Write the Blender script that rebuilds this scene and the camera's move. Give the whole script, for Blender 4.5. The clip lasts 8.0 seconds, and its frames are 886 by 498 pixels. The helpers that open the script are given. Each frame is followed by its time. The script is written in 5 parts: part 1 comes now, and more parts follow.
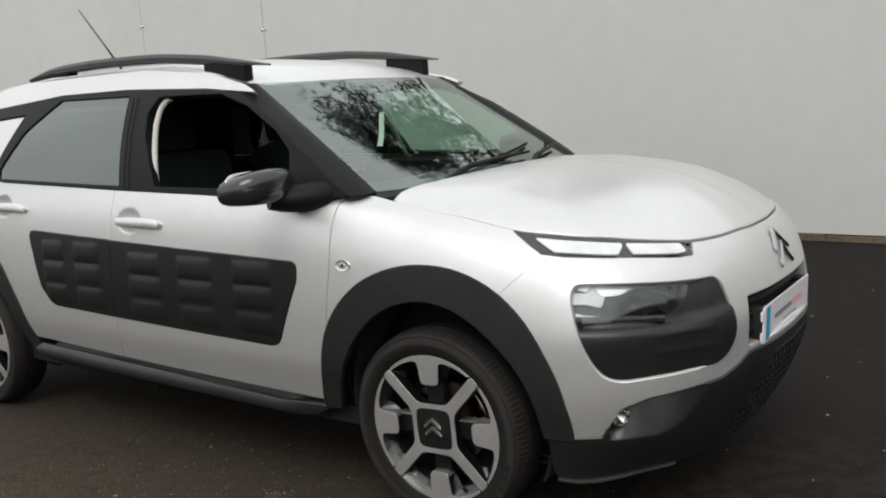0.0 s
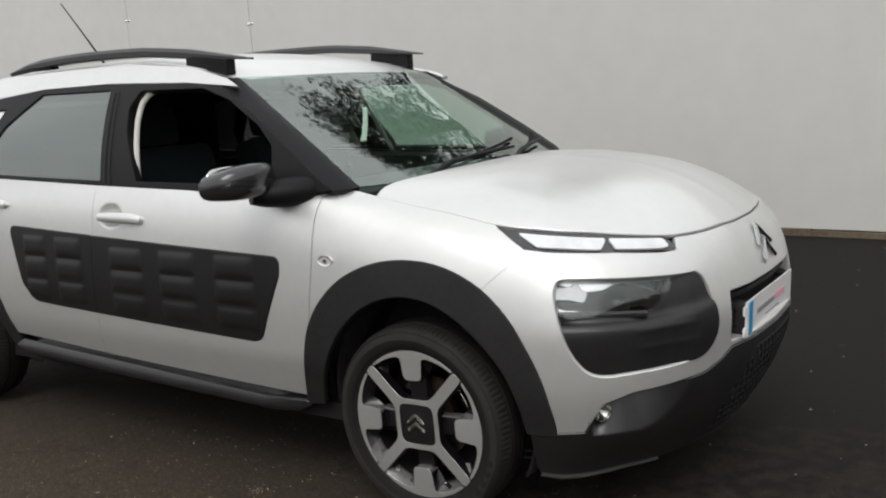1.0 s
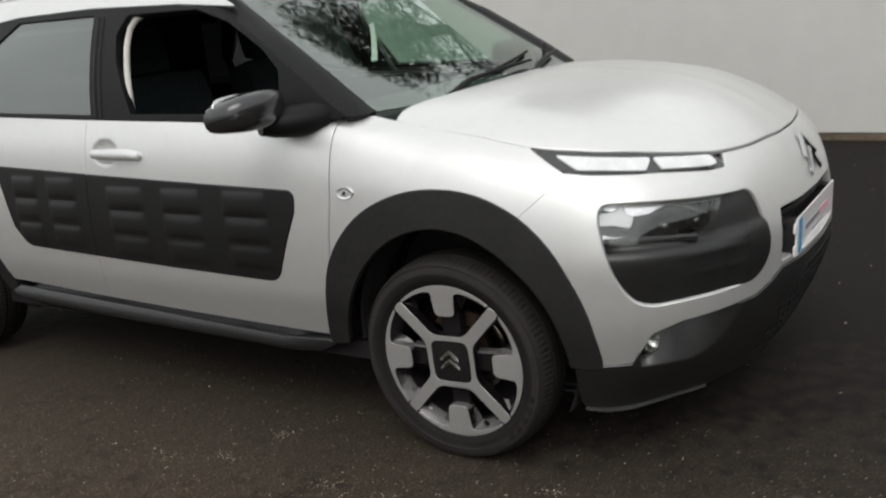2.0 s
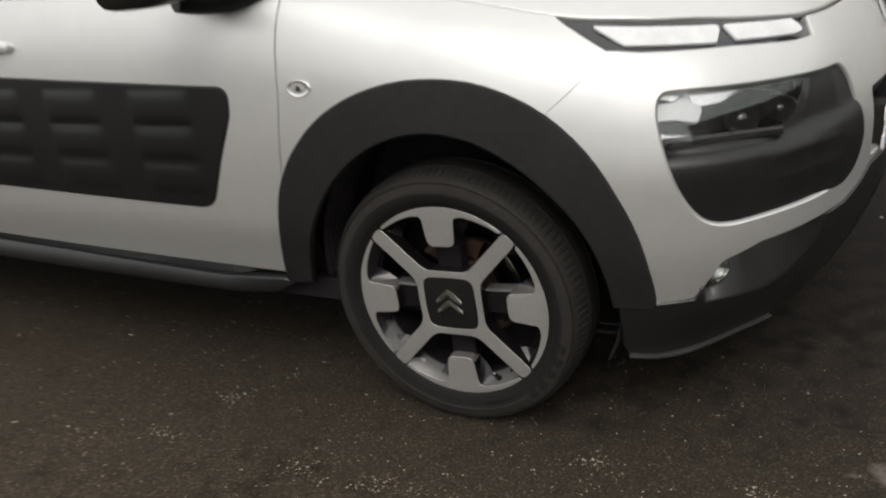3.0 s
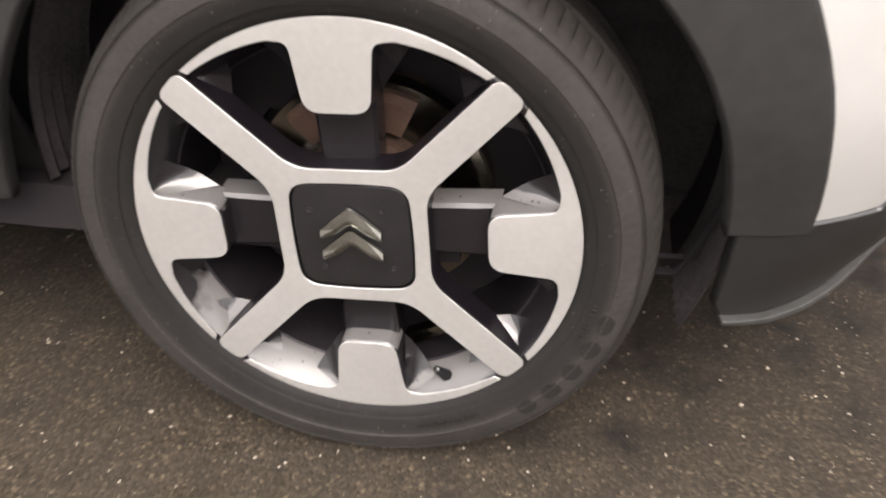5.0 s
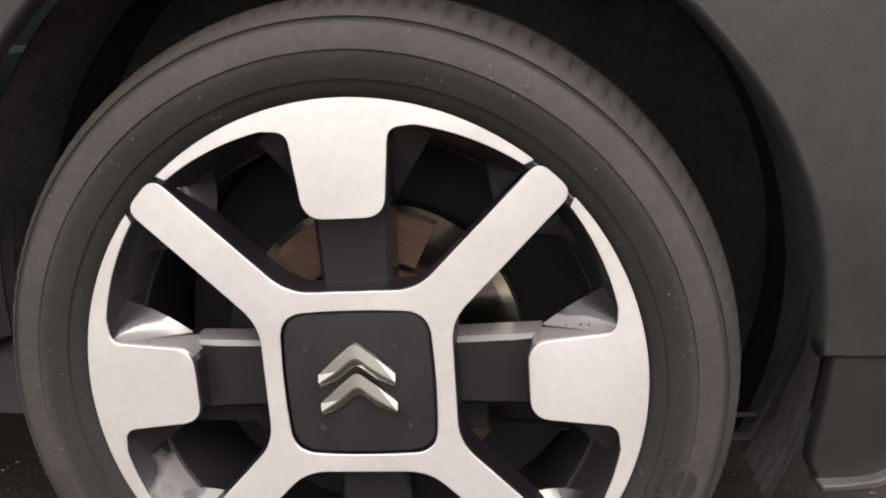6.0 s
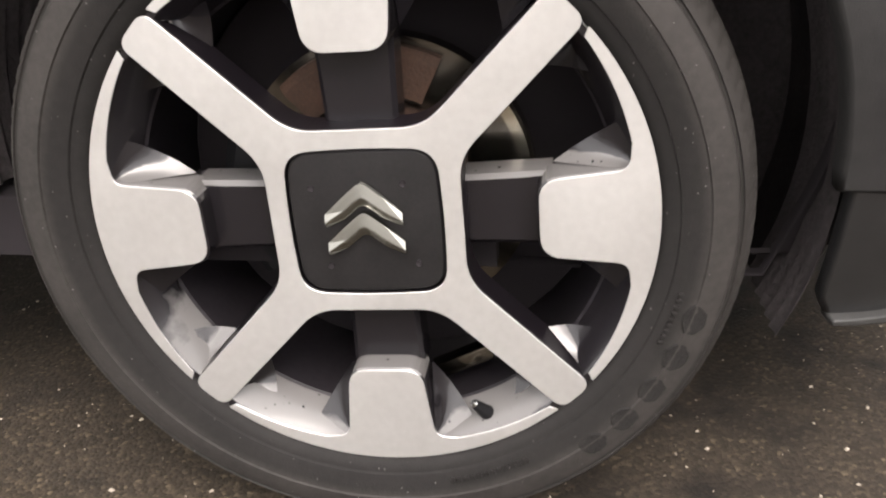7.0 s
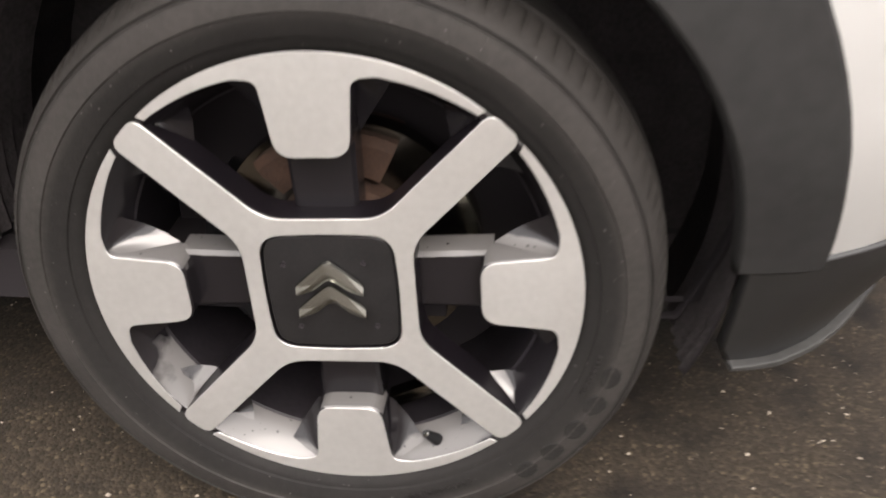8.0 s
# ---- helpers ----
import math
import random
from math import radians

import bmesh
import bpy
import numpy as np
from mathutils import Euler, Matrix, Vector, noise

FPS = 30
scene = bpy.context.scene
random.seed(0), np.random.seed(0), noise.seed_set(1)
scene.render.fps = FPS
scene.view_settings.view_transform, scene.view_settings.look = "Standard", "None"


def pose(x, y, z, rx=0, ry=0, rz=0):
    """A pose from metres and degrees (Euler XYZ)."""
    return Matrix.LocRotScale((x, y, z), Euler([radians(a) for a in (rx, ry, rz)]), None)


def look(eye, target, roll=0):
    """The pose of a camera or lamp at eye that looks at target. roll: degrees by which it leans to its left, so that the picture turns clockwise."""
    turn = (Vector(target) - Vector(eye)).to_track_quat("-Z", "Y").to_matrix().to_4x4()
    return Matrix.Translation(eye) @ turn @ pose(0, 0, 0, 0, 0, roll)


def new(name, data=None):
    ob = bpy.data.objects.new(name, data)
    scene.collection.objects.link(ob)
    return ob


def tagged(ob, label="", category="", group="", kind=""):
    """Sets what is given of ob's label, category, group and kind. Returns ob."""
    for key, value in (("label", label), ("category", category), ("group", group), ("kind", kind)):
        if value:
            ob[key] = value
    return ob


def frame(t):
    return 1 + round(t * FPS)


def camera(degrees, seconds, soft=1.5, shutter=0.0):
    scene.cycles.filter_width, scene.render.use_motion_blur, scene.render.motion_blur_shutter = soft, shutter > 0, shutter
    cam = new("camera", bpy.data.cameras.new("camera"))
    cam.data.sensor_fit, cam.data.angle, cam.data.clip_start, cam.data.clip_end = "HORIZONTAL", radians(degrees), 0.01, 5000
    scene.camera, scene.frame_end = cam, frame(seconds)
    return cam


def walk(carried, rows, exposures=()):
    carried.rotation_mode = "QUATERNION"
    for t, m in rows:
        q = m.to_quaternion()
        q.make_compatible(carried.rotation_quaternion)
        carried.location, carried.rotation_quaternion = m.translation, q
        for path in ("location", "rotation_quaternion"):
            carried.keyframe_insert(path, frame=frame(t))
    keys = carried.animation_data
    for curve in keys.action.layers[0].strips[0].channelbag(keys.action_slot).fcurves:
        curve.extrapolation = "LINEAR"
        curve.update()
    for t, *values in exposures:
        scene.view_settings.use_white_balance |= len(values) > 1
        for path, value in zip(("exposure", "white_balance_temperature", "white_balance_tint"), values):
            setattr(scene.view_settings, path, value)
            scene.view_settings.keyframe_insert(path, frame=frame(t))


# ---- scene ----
cam = camera(52.28, 8.0, soft=2.0, shutter=0.5)
PATH = [
    (0, (1.5838, -2.9141, 1.3119), (0.4354, -1.3111, 0.9777), -3.72),
    (0.5, (1.5911, -2.9070, 1.3094), (0.4506, -1.2986, 0.9745), -3.67),
    (1, (1.5928, -2.8964, 1.3088), (0.4653, -1.2811, 0.9627), -3.64),
    (1.2, (1.5544, -2.8886, 1.3238), (0.4492, -1.2648, 0.9476), -3.36),
    (2.3, (1.2725, -2.7166, 1.3132), (0.1988, -1.1412, 0.7090), -7.12),
    (2.5, (1.1726, -2.6098, 1.2901), (0.1149, -1.0446, 0.6332), -7.75),
    (3, (0.8915, -2.3950, 1.2239), (-0.0121, -0.7943, 0.4358), -7.11),
    (3.5, (0.5927, -2.1633, 1.1990), (-0.0562, -0.5515, 0.2085), -5.50),
    (4, (0.3910, -1.9088, 1.1312), (-0.0433, -0.3505, -0.0448), -3.04),
    (4.2, (0.3355, -1.8200, 1.0858), (-0.0345, -0.2855, -0.1424), -2.00),
    (5.3, (0.1743, -1.5217, 0.6686), (-0.0476, 0.2411, -0.2496), -0.55),
    (5.5, (0.1488, -1.5158, 0.5937), (-0.0362, 0.3585, -0.0791), -0.59),
    (6, (0.1525, -1.4900, 0.5989), (-0.0776, 0.4348, 0.1067), -1.14),
    (6.5, (0.1621, -1.4752, 0.6001), (-0.1101, 0.3827, -0.0887), -1.83),
    (7, (0.1563, -1.4704, 0.5924), (-0.1021, 0.3312, -0.2367), -2.12),
    (7.5, (0.1482, -1.4563, 0.6323), (-0.0712, 0.3126, -0.2750), -2.79),
    (8, (0.1738, -1.5006, 0.7750), (0.0018, 0.2101, -0.2466), -0.69),
]
EXPOSURES = [(0.0, 0.95, 6500, 10), (2.5, 0.9, 6600, 10), (3.0, 0.9, 6750, 11), (3.5, 1.8, 6700, 13), (4.0, 2.66, 7050, 15), (5.5, 2.80, 6850, 17), (7.5, 2.82, 6850, 16), (8.0, 2.62, 6900, 16)]
walk(cam, [(t, look(eye, target, roll)) for t, eye, target, roll in PATH], EXPOSURES)

# ---- light: a bright overcast sky with a soft, wide sun ----
world = bpy.data.worlds.new("overcast_sky")
scene.world = world
world.use_nodes = True
wn = world.node_tree.nodes
sky = wn.new("ShaderNodeTexSky")
sky.sky_type, sky.sun_disc = "NISHITA", False
sky.sun_elevation, sky.sun_rotation = radians(48), radians(160)
sky.dust_density, sky.ozone_density = 4.0, 1.0
grey = wn.new("ShaderNodeHueSaturation")
grey.inputs["Saturation"].default_value = 0.18
wl = world.node_tree.links
wl.new(sky.outputs[0], grey.inputs["Color"])
# cloud cover: a little brighter overhead than at the horizon
where, axes, rise, cloud, cover = (wn.new(k) for k in ("ShaderNodeTexCoord", "ShaderNodeSeparateXYZ", "ShaderNodeMapRange", "ShaderNodeMix", "ShaderNodeMix"))
billow = wn.new("ShaderNodeTexNoise")
billow.inputs["Scale"].default_value, billow.inputs["Detail"].default_value = 3.0, 4.0
wl.new(where.outputs["Generated"], billow.inputs["Vector"])
wl.new(where.outputs["Generated"], axes.inputs[0])
wl.new(axes.outputs["Z"], rise.inputs["Value"])
rise.inputs["To Min"].default_value, rise.inputs["To Max"].default_value = 0.74, 0.91
cloud.data_type, cloud.blend_type = "RGBA", "MULTIPLY"
cloud.inputs["Factor"].default_value = 1.0
cloud.inputs["A"].default_value = (6.5, 6.65, 6.7, 1)
puff = wn.new("ShaderNodeMapRange")
puff.inputs["From Min"].default_value, puff.inputs["From Max"].default_value = 0.3, 0.7
puff.inputs["To Min"].default_value, puff.inputs["To Max"].default_value = 0.75, 1.2
wl.new(billow.outputs["Fac"], puff.inputs["Value"])
both_ = wn.new("ShaderNodeMath")
both_.operation = "MULTIPLY"
wl.new(rise.outputs[0], both_.inputs[0])
wl.new(puff.outputs[0], both_.inputs[1])
wl.new(both_.outputs[0], cloud.inputs["B"])
cover.data_type = "RGBA"
cover.inputs["Factor"].default_value = 0.85
wl.new(grey.outputs[0], cover.inputs["A"])
wl.new(cloud.outputs["Result"], cover.inputs["B"])
wl.new(cover.outputs["Result"], wn["Background"].inputs["Color"])
wn["Background"].inputs["Strength"].default_value = 0.12

sun_lamp = bpy.data.lights.new("sun", "SUN")
sun_lamp.energy, sun_lamp.angle, sun_lamp.color = 0.7, radians(35), (1.0, 0.97, 0.92)
sun = new("sun", sun_lamp)
sun.matrix_world = look((2.0, -6.0, 8.0), (0.0, 0.0, 0.0))


# ---- materials ----
def material(name, colour, rough=0.5, metal=0.0, vary=0.0, scale=8.0, bump=0.0, bump_scale=60.0, coat=0.0, spec=0.5):
    """A principled material whose colour drifts at two scales, with fine relief."""
    m = bpy.data.materials.new(name)
    m.use_nodes = True
    n, l = m.node_tree.nodes, m.node_tree.links
    b = n["Principled BSDF"]
    b.inputs["Base Color"].default_value = (*colour, 1)
    b.inputs["Roughness"].default_value, b.inputs["Metallic"].default_value = rough, metal
    b.inputs["Coat Weight"].default_value, b.inputs["Specular IOR Level"].default_value = coat, spec
    b.inputs["Coat Roughness"].default_value = 0.08
    place = n.new("ShaderNodeTexCoord")
    if vary:
        big, fine, mix, ramp = (n.new(k) for k in ("ShaderNodeTexNoise", "ShaderNodeTexNoise", "ShaderNodeMath", "ShaderNodeValToRGB"))
        big.inputs["Scale"].default_value, fine.inputs["Scale"].default_value = scale, scale * 9
        big.inputs["Detail"].default_value = fine.inputs["Detail"].default_value = 3
        mix.operation = "ADD"
        for tex in (big, fine):
            l.new(place.outputs["Object"], tex.inputs["Vector"])
        l.new(big.outputs["Fac"], mix.inputs[0])
        l.new(fine.outputs["Fac"], mix.inputs[1])
        half = n.new("ShaderNodeMath")
        half.operation = "MULTIPLY"
        half.inputs[1].default_value = 0.5
        l.new(mix.outputs[0], half.inputs[0])
        e = ramp.color_ramp.elements
        e[0].position, e[1].position = 0.3, 0.7
        e[0].color = (*[c * (1 - vary) for c in colour], 1)
        e[1].color = (*[min(1, c * (1 + vary)) for c in colour], 1)
        l.new(half.outputs[0], ramp.inputs[0])
        l.new(ramp.outputs[0], b.inputs["Base Color"])
    if bump:
        tex, bp = n.new("ShaderNodeTexNoise"), n.new("ShaderNodeBump")
        tex.inputs["Scale"].default_value, tex.inputs["Detail"].default_value = bump_scale, 4
        bp.inputs["Strength"].default_value, bp.inputs["Distance"].default_value = bump, 0.002
        l.new(place.outputs["Object"], tex.inputs["Vector"])
        l.new(tex.outputs["Fac"], bp.inputs["Height"])
        l.new(bp.outputs[0], b.inputs["Normal"])
    return m


SILVER = material("silver_paint", (0.635, 0.637, 0.628), 0.37, 0.62, 0.03, 3.0, coat=0.45)
CLADDING = material("grained_black_plastic", (0.0180, 0.0176, 0.0174), 0.66, vary=0.25, scale=6, bump=0.25, bump_scale=900, spec=0.16)
AIRBUMP = material("soft_black_polyurethane", (0.0085, 0.0085, 0.0087), 0.42, vary=0.2, scale=5, spec=0.3)
GLOSS = material("gloss_black_paint", (0.010, 0.010, 0.011), 0.08, coat=1.0)
BUMPER_BLACK = material("smooth_black_bumper_plastic", (0.011, 0.011, 0.0112), 0.36, vary=0.3, scale=7, bump=0.10, bump_scale=900, spec=0.42)
MIRROR_SHELL = material("grey_black_mirror_shell", (0.013, 0.013, 0.0145), 0.22, vary=0.1, scale=9, coat=0.5)
SATIN = material("satin_black_trim", (0.0075, 0.0075, 0.0082), 0.48, spec=0.14, vary=0.15, scale=5)
DARK = material("dark_underbody", (0.018, 0.0158, 0.0172), 0.9, spec=0.1)
LINER = material("wheel_arch_liner_felt", (0.032, 0.0285, 0.029), 0.95, vary=0.4, scale=20, spec=0.05, bump=0.6, bump_scale=200)


def tyre_rubber():
    """Tyre rubber, darker by the rim, paler in a band round the sidewall, with fine pale specks."""
    m = material("tyre_rubber", (0.0150, 0.0139, 0.0134), 0.72, vary=0.3, scale=16, bump=0.2, bump_scale=500, spec=0.22)
    n, l = m.node_tree.nodes, m.node_tree.links
    b, place = n["Principled BSDF"], n["Texture Coordinate"]
    flat_, dist, ramp, tint, mix, speck, dots = (n.new(k) for k in ("ShaderNodeVectorMath", "ShaderNodeVectorMath", "ShaderNodeValToRGB", "ShaderNodeMix", "ShaderNodeMix", "ShaderNodeTexVoronoi", "ShaderNodeValToRGB"))
    flat_.operation, dist.operation = "MULTIPLY", "LENGTH"
    flat_.inputs[1].default_value = (3.0, 0, 3.0)
    l.new(place.outputs["Object"], flat_.inputs[0])
    l.new(flat_.outputs["Vector"], dist.inputs[0])
    l.new(dist.outputs["Value"], ramp.inputs[0])
    e = ramp.color_ramp.elements
    e[0].position, e[0].color = 0.73, (0.55, 0.53, 0.52, 1)
    e[1].position, e[1].color = 0.93, (1.1, 1.06, 1.0, 1)
    for pos, g in ((0.785, 0.62), (0.81, 1.45), (0.862, 1.5), (0.872, 0.9), (0.885, 1.3)):
        k = ramp.color_ramp.elements.new(pos)
        k.color = (g, g * 0.97, g * 0.93, 1)
    old = b.inputs["Base Color"].links[0].from_socket
    tint.data_type, tint.blend_type = "RGBA", "MULTIPLY"
    tint.inputs["Factor"].default_value = 1.0
    l.new(old, tint.inputs["A"])
    l.new(ramp.outputs[0], tint.inputs["B"])
    speck.inputs["Scale"].default_value = 190
    l.new(place.outputs["Object"], speck.inputs["Vector"])
    pick, few = n.new("ShaderNodeSeparateColor"), n.new("ShaderNodeMath")
    l.new(speck.outputs["Color"], pick.inputs[0])
    few.operation = "MULTIPLY_ADD"
    few.inputs[1].default_value = 0.5
    l.new(pick.outputs[0], few.inputs[0])
    l.new(speck.outputs["Distance"], few.inputs[2])
    l.new(few.outputs[0], dots.inputs[0])
    e = dots.color_ramp.elements
    e[0].position, e[0].color = 0.12, (1, 1, 1, 1)
    e[1].position, e[1].color = 0.17, (0, 0, 0, 1)
    mix.data_type = "RGBA"
    l.new(dots.outputs[0], mix.inputs["Factor"])
    l.new(tint.outputs["Result"], mix.inputs["A"])
    mix.inputs["B"].default_value = (0.12, 0.115, 0.11, 1)
    l.new(mix.outputs["Result"], b.inputs["Base Color"])
    return m


RUBBER = tyre_rubber()


def machined():
    """Diamond-cut alloy: fine turning lines and faint smears in the gloss."""
    m = material("machined_alloy", (0.57, 0.565, 0.55), 0.34, 0.74, 0.07, 14)
    n, l = m.node_tree.nodes, m.node_tree.links
    b, place = n["Principled BSDF"], n["Texture Coordinate"]
    smear, gloss, rings, bp = (n.new(k) for k in ("ShaderNodeTexNoise", "ShaderNodeMapRange", "ShaderNodeTexWave", "ShaderNodeBump"))
    smear.inputs["Scale"].default_value, smear.inputs["Detail"].default_value, smear.inputs["Distortion"].default_value = 9, 4, 0.3
    gloss.inputs["From Min"].default_value, gloss.inputs["From Max"].default_value = 0.35, 0.7
    gloss.inputs["To Min"].default_value, gloss.inputs["To Max"].default_value = 0.30, 0.42
    rings.wave_type, rings.rings_direction = "RINGS", "Y"
    rings.inputs["Scale"].default_value, rings.inputs["Distortion"].default_value = 260, 0.4
    bp.inputs["Strength"].default_value, bp.inputs["Distance"].default_value = 0.06, 0.0004
    for t in (smear, rings):
        l.new(place.outputs["Object"], t.inputs["Vector"])
    l.new(smear.outputs["Fac"], gloss.inputs["Value"])
    l.new(gloss.outputs[0], b.inputs["Roughness"])
    l.new(rings.outputs["Fac"], bp.inputs["Height"])
    l.new(bp.outputs[0], b.inputs["Normal"])
    return m


MACHINED = machined()
POCKET = material("dark_painted_alloy", (0.0052, 0.0042, 0.0054), 0.34, 0.0, 0.3, 25, spec=0.2)
BARREL = material("sooty_rim_barrel", (0.013, 0.0112, 0.0132), 0.55, 0.0, 0.4, 18, spec=0.2)


def sky_shine_dust_well():
    """Gloss black rim well with pale sky shine and dust painted, in ragged patches, on what faces up."""
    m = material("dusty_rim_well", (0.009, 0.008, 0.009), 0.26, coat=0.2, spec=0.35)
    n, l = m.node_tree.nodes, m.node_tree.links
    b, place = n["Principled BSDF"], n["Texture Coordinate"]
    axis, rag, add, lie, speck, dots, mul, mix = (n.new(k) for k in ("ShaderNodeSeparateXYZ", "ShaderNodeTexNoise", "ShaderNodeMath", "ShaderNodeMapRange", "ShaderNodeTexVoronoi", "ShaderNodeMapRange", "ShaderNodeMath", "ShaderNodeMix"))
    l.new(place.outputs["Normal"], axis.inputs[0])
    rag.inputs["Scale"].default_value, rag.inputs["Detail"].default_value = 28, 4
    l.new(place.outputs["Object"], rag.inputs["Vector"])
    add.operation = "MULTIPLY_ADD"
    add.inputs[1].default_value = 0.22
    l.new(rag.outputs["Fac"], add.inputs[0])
    # tilted along x so the side that catches the light is paler
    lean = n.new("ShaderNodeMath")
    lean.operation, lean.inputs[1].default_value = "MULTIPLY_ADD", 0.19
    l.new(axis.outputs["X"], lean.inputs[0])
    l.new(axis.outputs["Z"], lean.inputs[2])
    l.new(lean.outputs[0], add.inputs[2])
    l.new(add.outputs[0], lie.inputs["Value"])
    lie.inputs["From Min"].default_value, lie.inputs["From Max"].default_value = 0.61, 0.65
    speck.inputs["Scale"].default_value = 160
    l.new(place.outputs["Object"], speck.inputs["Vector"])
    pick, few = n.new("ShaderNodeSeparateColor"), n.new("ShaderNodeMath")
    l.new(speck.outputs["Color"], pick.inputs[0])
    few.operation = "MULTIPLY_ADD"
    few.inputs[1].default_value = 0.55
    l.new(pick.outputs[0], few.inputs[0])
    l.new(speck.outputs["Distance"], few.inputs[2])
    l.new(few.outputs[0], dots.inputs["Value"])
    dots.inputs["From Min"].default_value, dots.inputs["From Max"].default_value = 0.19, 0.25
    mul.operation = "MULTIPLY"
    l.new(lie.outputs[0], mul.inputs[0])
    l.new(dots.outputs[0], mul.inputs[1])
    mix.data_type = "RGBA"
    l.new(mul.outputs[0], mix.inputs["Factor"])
    # dark gloss, and a pale tone painted for mirrored sky and dust
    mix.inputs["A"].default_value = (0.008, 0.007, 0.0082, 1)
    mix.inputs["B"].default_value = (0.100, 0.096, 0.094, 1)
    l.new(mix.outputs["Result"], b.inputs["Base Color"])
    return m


WELL = sky_shine_dust_well()
DISC = material("brake_disc_steel", (0.15, 0.135, 0.115), 0.22, 1.0, 0.2, 30)
RUST = material("rusted_iron", (0.038, 0.018, 0.010), 0.85, 0.1, 0.5, 40, bump=0.6, bump_scale=300)
CHROME = material("chrome", (0.66, 0.67, 0.66), 0.24, 1.0)


def tarmac():
    """Worn tarmac: pebbles of several browns and greys in a dark binder, in damp and dry patches."""
    m = material("worn_tarmac", (0.030, 0.026, 0.022), 0.8, spec=0.12)
    n, l = m.node_tree.nodes, m.node_tree.links
    b, place = n["Principled BSDF"], n["Texture Coordinate"]
    cells, patch, fine, tone, stone, mix, bp = (n.new(k) for k in ("ShaderNodeTexVoronoi", "ShaderNodeTexNoise", "ShaderNodeTexNoise", "ShaderNodeValToRGB", "ShaderNodeValToRGB", "ShaderNodeMix", "ShaderNodeBump"))
    cells.inputs["Scale"].default_value, patch.inputs["Scale"].default_value, fine.inputs["Scale"].default_value = 230, 0.9, 14
    patch.inputs["Detail"].default_value = fine.inputs["Detail"].default_value = 5
    for t in (cells, patch, fine):
        l.new(place.outputs["Object"], t.inputs["Vector"])
    split = n.new("ShaderNodeSeparateColor")
    l.new(cells.outputs["Color"], split.inputs[0])
    l.new(split.outputs[0], stone.inputs[0])
    e = stone.color_ramp.elements
    e[0].position, e[0].color = 0.0, (0.0240, 0.0198, 0.0150, 1)
    e[1].position, e[1].color = 1.0, (0.118, 0.097, 0.066, 1)
    for pos, col in ((0.5, (0.0370, 0.0303, 0.0228, 1)), (0.84, (0.0510, 0.0417, 0.0305, 1)), (0.95, (0.068, 0.056, 0.040, 1))):
        k = stone.color_ramp.elements.new(pos)
        k.color = col
    add = n.new("ShaderNodeMath")
    add.operation = "ADD"
    l.new(patch.outputs["Fac"], add.inputs[0])
    l.new(fine.outputs["Fac"], add.inputs[1])
    half_ = n.new("ShaderNodeMath")
    half_.operation, half_.inputs[1].default_value = "MULTIPLY", 0.5
    l.new(add.outputs[0], half_.inputs[0])
    l.new(half_.outputs[0], tone.inputs[0])
    e = tone.color_ramp.elements
    e[0].position, e[0].color = 0.36, (0.56, 0.53, 0.52, 1)
    e[1].position, e[1].color = 0.64, (1.62, 1.56, 1.48, 1)
    mix.data_type, mix.blend_type = "RGBA", "MULTIPLY"
    mix.inputs["Factor"].default_value = 1.0
    l.new(stone.outputs[0], mix.inputs["A"])
    l.new(tone.outputs[0], mix.inputs["B"])
    # damp, mossy tone towards the wall, with the shade round the car painted in
    axes_, edge, damp_shade = n.new("ShaderNodeSeparateXYZ"), n.new("ShaderNodeMapRange"), n.new("ShaderNodeMix")
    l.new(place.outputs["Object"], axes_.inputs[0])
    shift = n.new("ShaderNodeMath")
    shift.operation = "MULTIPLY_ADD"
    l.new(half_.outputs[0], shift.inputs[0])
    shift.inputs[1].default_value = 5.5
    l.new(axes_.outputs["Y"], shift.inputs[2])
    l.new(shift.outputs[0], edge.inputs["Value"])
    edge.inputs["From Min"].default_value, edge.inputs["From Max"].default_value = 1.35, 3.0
    damp_shade.data_type = "RGBA"
    l.new(edge.outputs[0], damp_shade.inputs["Factor"])
    l.new(mix.outputs["Result"], damp_shade.inputs["A"])
    damp_shade.inputs["B"].default_value = (0.0105, 0.0088, 0.0080, 1)
    # a spill of pale dust
    far, ragged, spill, pale = (n.new(k) for k in ("ShaderNodeVectorMath", "ShaderNodeMath", "ShaderNodeMapRange", "ShaderNodeMix"))
    far.operation = "DISTANCE"
    far.inputs[1].default_value = (1.03, -0.72, 0.0)
    l.new(place.outputs["Object"], far.inputs[0])
    ragged.operation, ragged.inputs[1].default_value = "MULTIPLY_ADD", 0.45
    l.new(fine.outputs["Fac"], ragged.inputs[0])
    l.new(far.outputs["Value"], ragged.inputs[2])
    l.new(ragged.outputs[0], spill.inputs["Value"])
    spill.inputs["From Min"].default_value, spill.inputs["From Max"].default_value = 0.35, 0.23
    pale.data_type = "RGBA"
    l.new(spill.outputs[0], pale.inputs["Factor"])
    l.new(damp_shade.outputs["Result"], pale.inputs["A"])
    pale.inputs["B"].default_value = (0.17, 0.15, 0.13, 1)
    l.new(pale.outputs["Result"], b.inputs["Base Color"])
    bp.inputs["Strength"].default_value, bp.inputs["Distance"].default_value = 0.5, 0.002
    bp.invert = True
    l.new(cells.outputs["Distance"], bp.inputs["Height"])
    l.new(bp.outputs[0], b.inputs["Normal"])
    return m


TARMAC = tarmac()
WALL = material("white_wall_panel", (0.50, 0.495, 0.475), 0.5, vary=0.05, scale=0.5)
JOINT = material("panel_joint", (0.33, 0.33, 0.32), 0.6)
